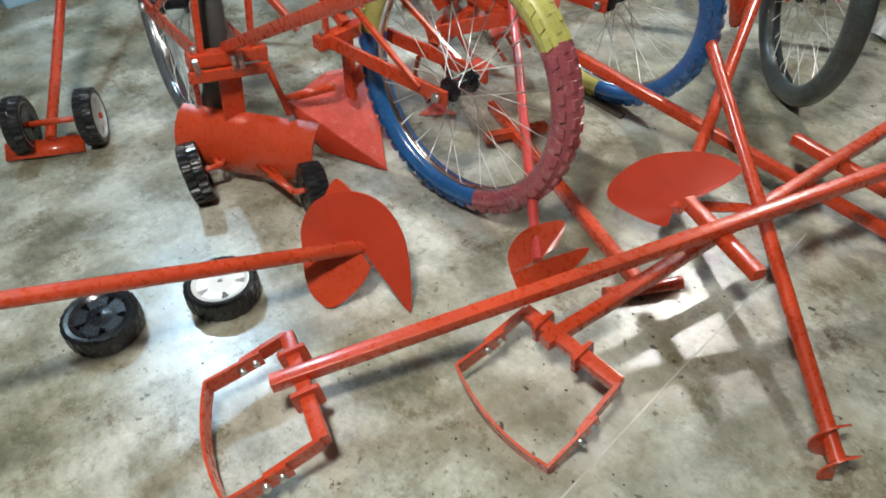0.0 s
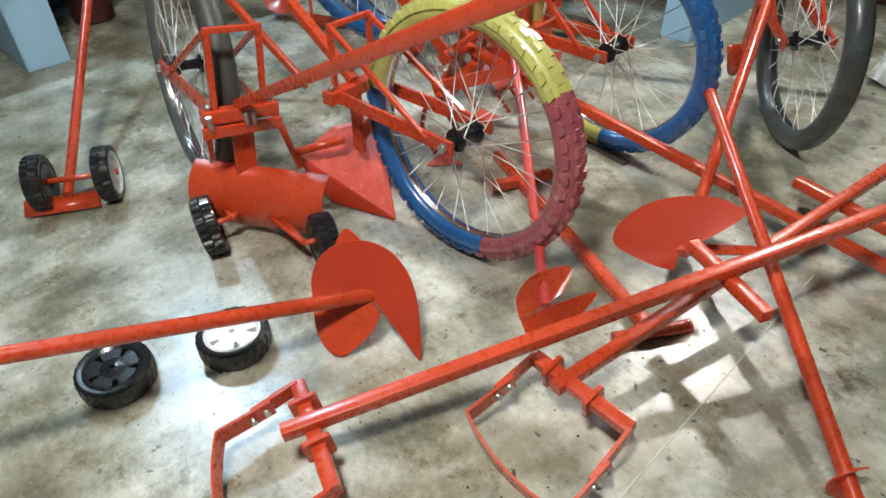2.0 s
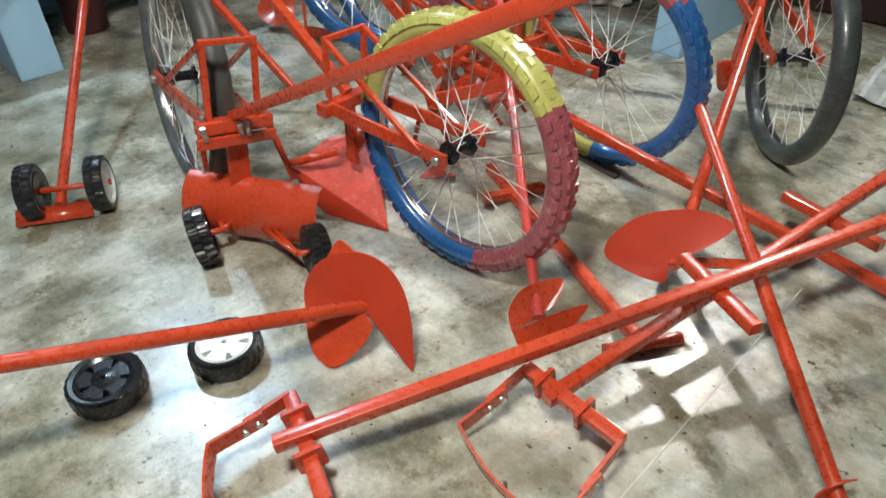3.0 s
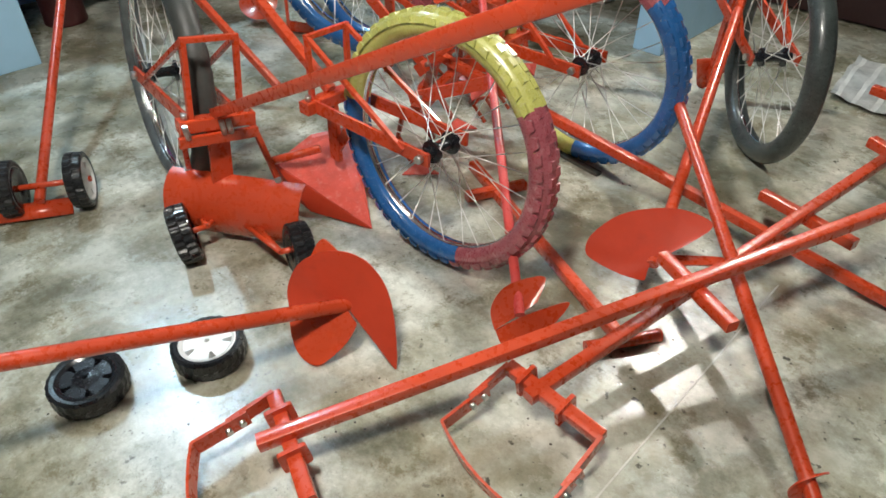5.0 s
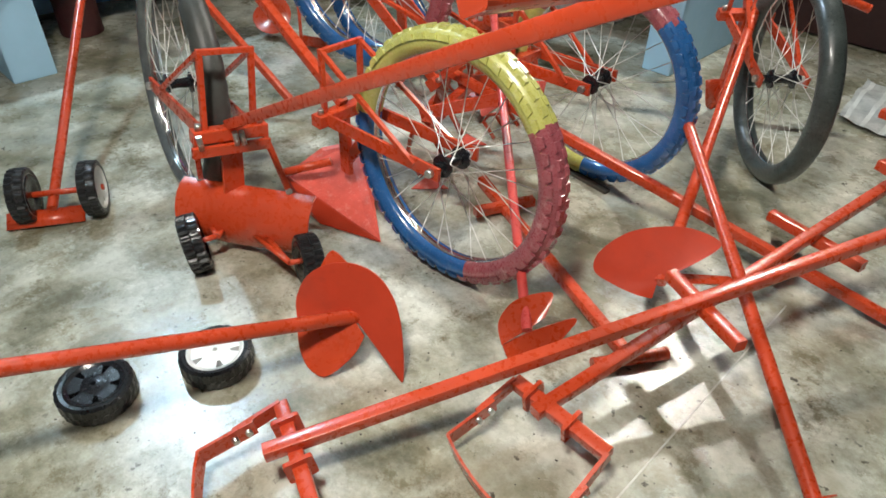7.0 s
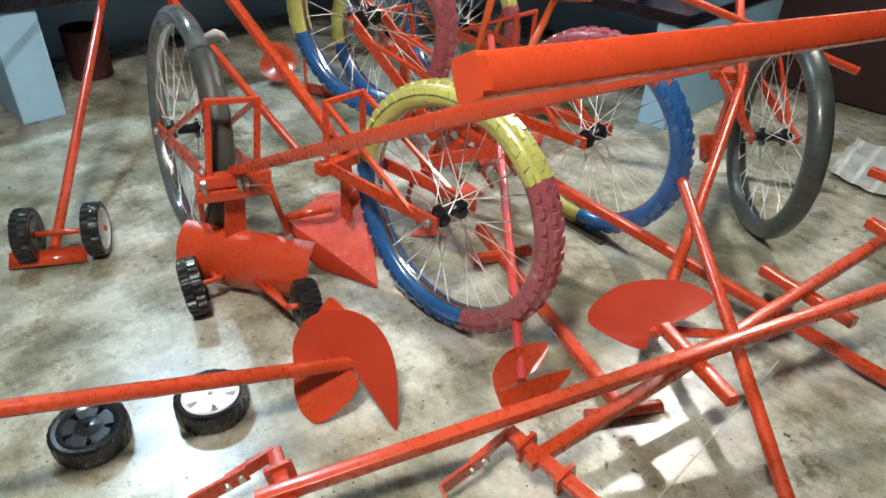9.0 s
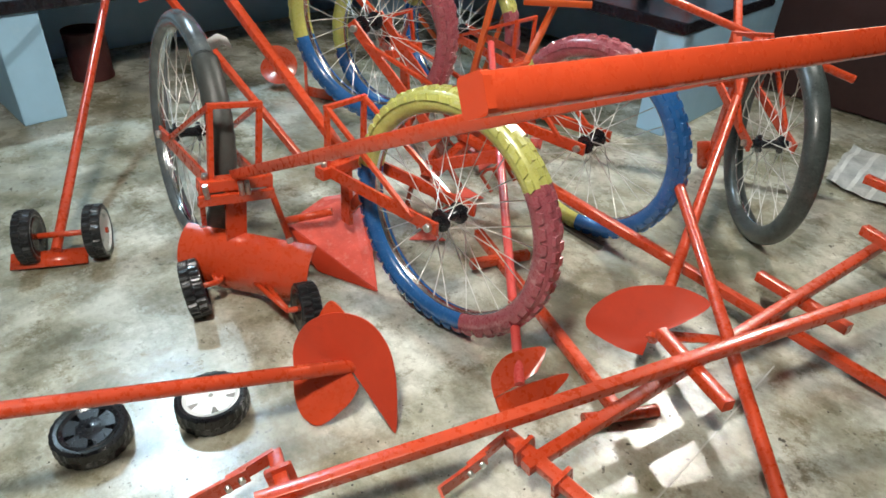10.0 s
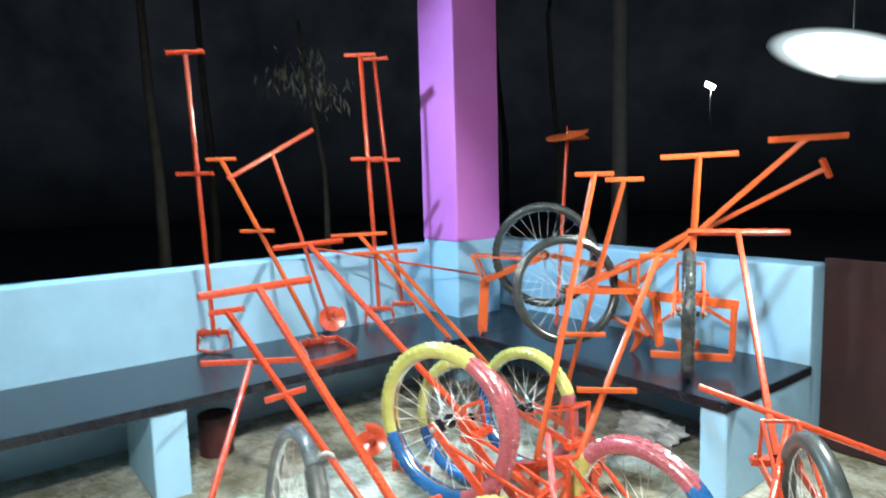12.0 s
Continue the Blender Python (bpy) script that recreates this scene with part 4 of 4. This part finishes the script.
# ---- outside ----
def tree_trunk(label, pts, r, leaves=None):
    root = thing("tree", (pts[0][0], pts[0][1], -0.35), label, "tree", "trees")
    bm = bmesh.new()
    rings = []
    for i, p in enumerate(pts):
        rr = r * (1 - 0.6 * i / (len(pts) - 1))
        rings.append([Vector(p) + Vector((rr * math.cos(2 * math.pi * k / 10), rr * math.sin(2 * math.pi * k / 10), 0)) for k in range(10)])
    extrude_section(bm, rings)
    part("trunk", bm, BARK, root)
    if leaves:
        rnd = random.Random(5)
        bm = bmesh.new()
        for c, spread, count in leaves:
            for _ in range(count):
                p = Vector(c) + Vector((rnd.gauss(0, spread), rnd.gauss(0, spread), rnd.gauss(0, spread * 0.8)))
                a, tip = rnd.uniform(0, 6.28), Vector((rnd.uniform(-0.06, 0.06), rnd.uniform(-0.06, 0.06), -rnd.uniform(0.06, 0.14)))
                s = Vector((math.cos(a), math.sin(a), 0)) * 0.013
                bm.faces.new([bm.verts.new(q) for q in (p, p + tip * 0.5 + s, p + tip, p + tip * 0.5 - s)])
        part("crown", bm, LEAF, root)
    return root


def far(x, y, z0, z1, r, label, leaves=None):
    pts = [(x + 0.05 * math.sin(i * 1.3) * i, y, z0 + (z1 - z0) * i / 6) for i in range(7)]
    return tree_trunk(label, pts, r, leaves)


TA, TB, TC = Vector((-5.650, 3.606, 1.776)), Vector((-4.149, 4.745, 1.493)), Vector((-4.149, 4.586, 2.385))
far(TA.x, TA.y, -0.35, 5.0, 0.07, "pale slender tree trunk in the dark outside")
tree_trunk("young tree with drooping pale leaves in the dark outside", [(TB.x, TB.y, -0.35), (TB.x, TB.y, 0.9), TB, TC, (TC.x - 0.1, TC.y, TC.z + 0.5)], 0.035, [(TC + Vector((-0.1, -0.1, 0.02)), 0.13, 60), (TC + Vector((0.16, 0.16, -0.16)), 0.11, 55), (TC + Vector((0.05, 0.05, 0.12)), 0.1, 30)])

UP = Vector((-3.829, 8.850, 2.143))
pole = thing("utility_pole", (UP.x, UP.y, -0.35), "grey concrete utility pole in the dark outside", "pole")
bm = bmesh.new()
pipe(bm, (UP.x, UP.y, -0.35), (UP.x, UP.y, 6.0), 0.11, 16, 0.085)
part("shaft", bm, POLE_GREY, pole)


def glow(name, colour, strength):
    m, tree, b = base_material(name, 0.5)
    b.inputs["Emission Color"].default_value = (*colour, 1)
    b.inputs["Emission Strength"].default_value = strength
    return m


FLOOD = glow("floodlight_glare", (0.90, 1.0, 0.99), 14)
# emission fades from the middle to the rim, painting a soft glare
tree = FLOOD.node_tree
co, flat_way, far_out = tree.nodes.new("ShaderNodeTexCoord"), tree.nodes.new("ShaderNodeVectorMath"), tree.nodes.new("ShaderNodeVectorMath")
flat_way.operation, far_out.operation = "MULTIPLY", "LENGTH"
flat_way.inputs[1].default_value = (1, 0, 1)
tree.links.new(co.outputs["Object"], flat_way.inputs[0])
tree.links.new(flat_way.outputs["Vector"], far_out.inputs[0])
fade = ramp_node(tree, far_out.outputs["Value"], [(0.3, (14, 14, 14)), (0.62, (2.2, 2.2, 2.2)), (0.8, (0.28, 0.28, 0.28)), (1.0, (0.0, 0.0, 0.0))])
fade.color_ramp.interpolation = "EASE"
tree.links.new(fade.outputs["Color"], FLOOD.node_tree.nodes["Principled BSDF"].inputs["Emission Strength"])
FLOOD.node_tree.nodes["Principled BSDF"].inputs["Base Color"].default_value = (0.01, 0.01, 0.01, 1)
FL = FLOOD_AT
lamp = thing("floodlight", (FL.x, FL.y, FL.z), "glaring white floodlight hanging on a black cord from the roof", "floodlight")
bm = bmesh.new()
pipe(bm, (FL.x, FL.y + 0.05, FL.z + 0.06), (FL.x, FL.y + 0.05, 3.0), 0.004, 8)
part("cord", bm, RUBBER, lamp, "thin black cord")
side, deep_way = Vector((0.92, 0.36, 0)), Vector((-0.36, 0.92, 0)).normalized()
long_way = (side * 1.1 - Vector((0, 0, 0.30))).normalized()
tall_way = long_way.cross(deep_way).normalized()
bm = bmesh.new()
bar(bm, FL + deep_way * 0.055 - long_way * 0.16, FL + deep_way * 0.055 + long_way * 0.16, 0.05, 0.13, tall_way)
part("housing", bm, BLACK_PLASTIC, lamp, "black housing")
# drawn larger than the source so that it holds the painted glare
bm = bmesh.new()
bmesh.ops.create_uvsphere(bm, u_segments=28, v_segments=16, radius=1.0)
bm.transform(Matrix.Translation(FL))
lens = smooth(part("lens", bm, FLOOD, lamp, "white lens widened by its painted glare"), 60)
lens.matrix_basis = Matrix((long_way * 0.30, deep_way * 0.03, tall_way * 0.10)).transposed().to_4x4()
SL = Vector((-5.419, 13.721, 2.973))
street = thing("street_lamp", (SL.x, SL.y, -0.35), "small white street lamp far off in the dark", "street lamp")
bm = bmesh.new()
pipe(bm, (SL.x, SL.y, -0.35), (SL.x, SL.y, SL.z), 0.012, 8)
part("post", bm, RUBBER, street)
bm = bmesh.new()
bar(bm, SL + Vector((-0.08, -0.03, 0.04)), SL + Vector((0.06, 0.03, -0.04)), 0.06, 0.09)
part("lens", bm, glow("street_lamp_glass", (0.95, 0.98, 1.0), 30), street)


# ---- the dark woods far behind, with night haze painted as a glow ----
m, tree, b = base_material("night_woods_haze", 1.0)
# faint mottled emission paints the haze; it fades out towards the ground
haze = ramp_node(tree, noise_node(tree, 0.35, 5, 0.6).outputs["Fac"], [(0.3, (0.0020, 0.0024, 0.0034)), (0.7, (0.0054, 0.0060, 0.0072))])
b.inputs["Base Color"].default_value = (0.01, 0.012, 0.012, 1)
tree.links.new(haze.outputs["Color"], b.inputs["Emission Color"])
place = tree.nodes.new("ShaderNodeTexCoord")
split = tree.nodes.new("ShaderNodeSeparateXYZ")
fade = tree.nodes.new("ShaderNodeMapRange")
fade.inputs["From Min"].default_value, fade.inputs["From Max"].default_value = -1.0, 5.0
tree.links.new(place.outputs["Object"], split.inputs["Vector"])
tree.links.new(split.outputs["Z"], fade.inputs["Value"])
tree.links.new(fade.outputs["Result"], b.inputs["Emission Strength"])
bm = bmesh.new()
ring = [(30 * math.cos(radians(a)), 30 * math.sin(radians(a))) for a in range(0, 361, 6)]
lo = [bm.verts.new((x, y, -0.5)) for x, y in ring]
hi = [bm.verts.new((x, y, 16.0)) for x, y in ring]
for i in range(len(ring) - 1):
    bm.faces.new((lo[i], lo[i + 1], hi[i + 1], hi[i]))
tagged(part("backdrop", bm, m, None), "dark woods far behind, glowing with painted night haze", "backdrop", kind="structure")
for px, py, pr in ((-5.755, 9.773, 2.787), (-5.672, 8.518, 2.293), (-6.928, 4.592, 1.341)):
    far(px, py, -0.35, 6.0, 0.06, "dim slender tree trunk in the dark outside")

# ---- small things on the floor ----
# striped cloth at the foot of the gate
CA_, CB_, CD_ = Vector((0.782, 4.735, 0.006)), Vector((0.811, 4.329, 0.006)), Vector((1.061, 4.300, 0.006))
cloth = thing("floor_cloth", CA_, "crumpled grey striped cloth lying on concrete", "cloth")
bm = bmesh.new()
rows = []
for i in range(15):
    row = []
    for j in range(19):
        u_, v_ = i / 14, j / 18
        p = CA_ + (CB_ - CA_) * u_ + (CD_ - CB_) * v_ * 1.2
        row.append(bm.verts.new(p + Vector((0.012 * noise.noise(p * 9), 0.012 * noise.noise(p * 7), 0.012 + 0.016 * noise.noise(p * 14)))))
    rows.append(row)
for r0, r1 in zip(rows, rows[1:]):
    for j in range(18):
        f = bm.faces.new((r0[j], r0[j + 1], r1[j + 1], r1[j]))
        f.smooth, f.material_index = True, (1 if j % 4 == 1 else 0)
part("sheet", bm, [CLOTH, painted("pale_cloth_stripe", (0.62, 0.64, 0.62), 0.9, 0.2)], cloth)

# crumpled polythene by the bench end
BG = Vector((-0.410, 4.612, 0.000))
bag = thing("polythene_bag", BG, "crumpled clear polythene bag lying under the bench edge", "bag")
bm = bmesh.new()
bmesh.ops.create_icosphere(bm, subdivisions=4, radius=1.0)
for v in bm.verts:
    k = 1 + 0.35 * noise.noise(v.co * 2.3) + 0.22 * noise.noise(v.co * 5.1) + 0.1 * noise.noise(v.co * 11)
    v.co = BG + Vector((v.co.x * 0.17 * k, v.co.y * 0.12 * k, max(0.002, 0.05 + v.co.z * 0.075 * k)))
part("film", bm, POLYTHENE, bag)

# small auger head standing behind the shafts
KA = Vector((-1.170, 3.358, 0.090))
red_auger = thing("earth_auger", (KA.x, KA.y, 0), "small red earth auger standing on concrete behind the shafts", "auger", "augers")
shaft(red_auger, KA - Vector((0.06, -0.03, 0.078)), KA + Vector((0.10, -0.05, 0.07)), 0.024, True)
helix_blade(red_auger, KA, (0.65, -0.30, 0.7), 0.078, 0.09, 1.15, 60)
bm = bmesh.new()
KP = Vector((-0.992, 3.374, 0.000))
post_tool = thing("hoe_blade", (KP.x, KP.y, 0), "red flat hoe blade standing upright among the tools", "blade")
bar(bm, KP, KP + Vector((0.01, 0.0, 0.2)), 0.05, 0.012, (0.6, 0.8, 0))
part("plate", bm, RED, post_tool)
bm = bmesh.new()
bar(bm, KP + Vector((-0.01, 0, 0.03)), KP + Vector((0.16, 0.1, 0.02)), 0.012, 0.04)
part("foot", bm, RED, post_tool)

# dull red tin under the bench
TN = Vector((-1.775, 2.785, 0.000))
tin = thing("paint_tin", TN, "dull dark red tin standing under the bench", "tin")
bm = bmesh.new()
mm = Matrix.Translation(TN)
ring_mesh(bm, [(0.0005, 0.002), (0.085, 0.002), (0.087, 0.01), (0.085, 0.02), (0.085, 0.20), (0.088, 0.205), (0.085, 0.212), (0.08, 0.205), (0.0005, 0.203)], 28, mm)
smooth(part("body", bm, painted("dull_red_tin", (0.05, 0.008, 0.008), 0.5, 0.3), tin), 35)

# thin rod lying along the parapet behind the tools
rod = thing("steel_rod", (-2.126, 4.205, 0.825), "thin red steel rod resting between tool and parapet", "rod")
bm = bmesh.new()
pipe(bm, (-2.028, 3.541, 0.989), (-1.597, 4.478, 0.767), 0.007, 8)
part("rod", bm, RED, rod)

# dark strip on the floor
floor_strip = thing("dark_strip", (0.448, 3.370, 0.004), "dark thin strip lying on concrete", "strip")
bm = bmesh.new()
bar(bm, (0.379, 3.371, 0.006), (0.532, 3.353, 0.006), 0.022, 0.01)
part("strip", bm, BARK, floor_strip)

# joint in the concrete
bm = bmesh.new()
box(bm, (1.093, -0.9, -0.002), (1.0965, 3.25, 0.0012))
tagged(part("floor_joint", bm, painted("joint_mortar", (0.55, 0.55, 0.5), 0.7, 0.2), None), "pale straight joint line in the concrete floor", "joint", kind="structure")

# crumbs of dry soil
rnd = random.Random(11)
bm = bmesh.new()
for _ in range(170):
    cx, cy = rnd.choice(((0.75, 2.3), (1.15, 2.45), (0.4, 2.5), (1.35, 3.0), (0.2, 2.1), (0.9, 2.75)))
    x, y, r_ = rnd.gauss(cx, 0.17), rnd.gauss(cy, 0.17), rnd.uniform(0.001, 0.003)
    tip = bm.verts.new((x + rnd.uniform(-r_, r_) * 0.4, y, r_ * rnd.uniform(0.6, 1.1)))
    a0 = rnd.uniform(0, 6.28)
    foot = [bm.verts.new((x + r_ * rnd.uniform(0.7, 1.3) * math.cos(a0 + k * 1.257), y + r_ * rnd.uniform(0.7, 1.3) * math.sin(a0 + k * 1.257), 0.0004)) for k in range(5)]
    for k in range(5):
        bm.faces.new((foot[k], foot[(k + 1) % 5], tip))
tagged(part("soil_crumbs", bm, SOIL, None), "dark dry soil crumbs scattered over concrete", "crumbs", kind="stuff")
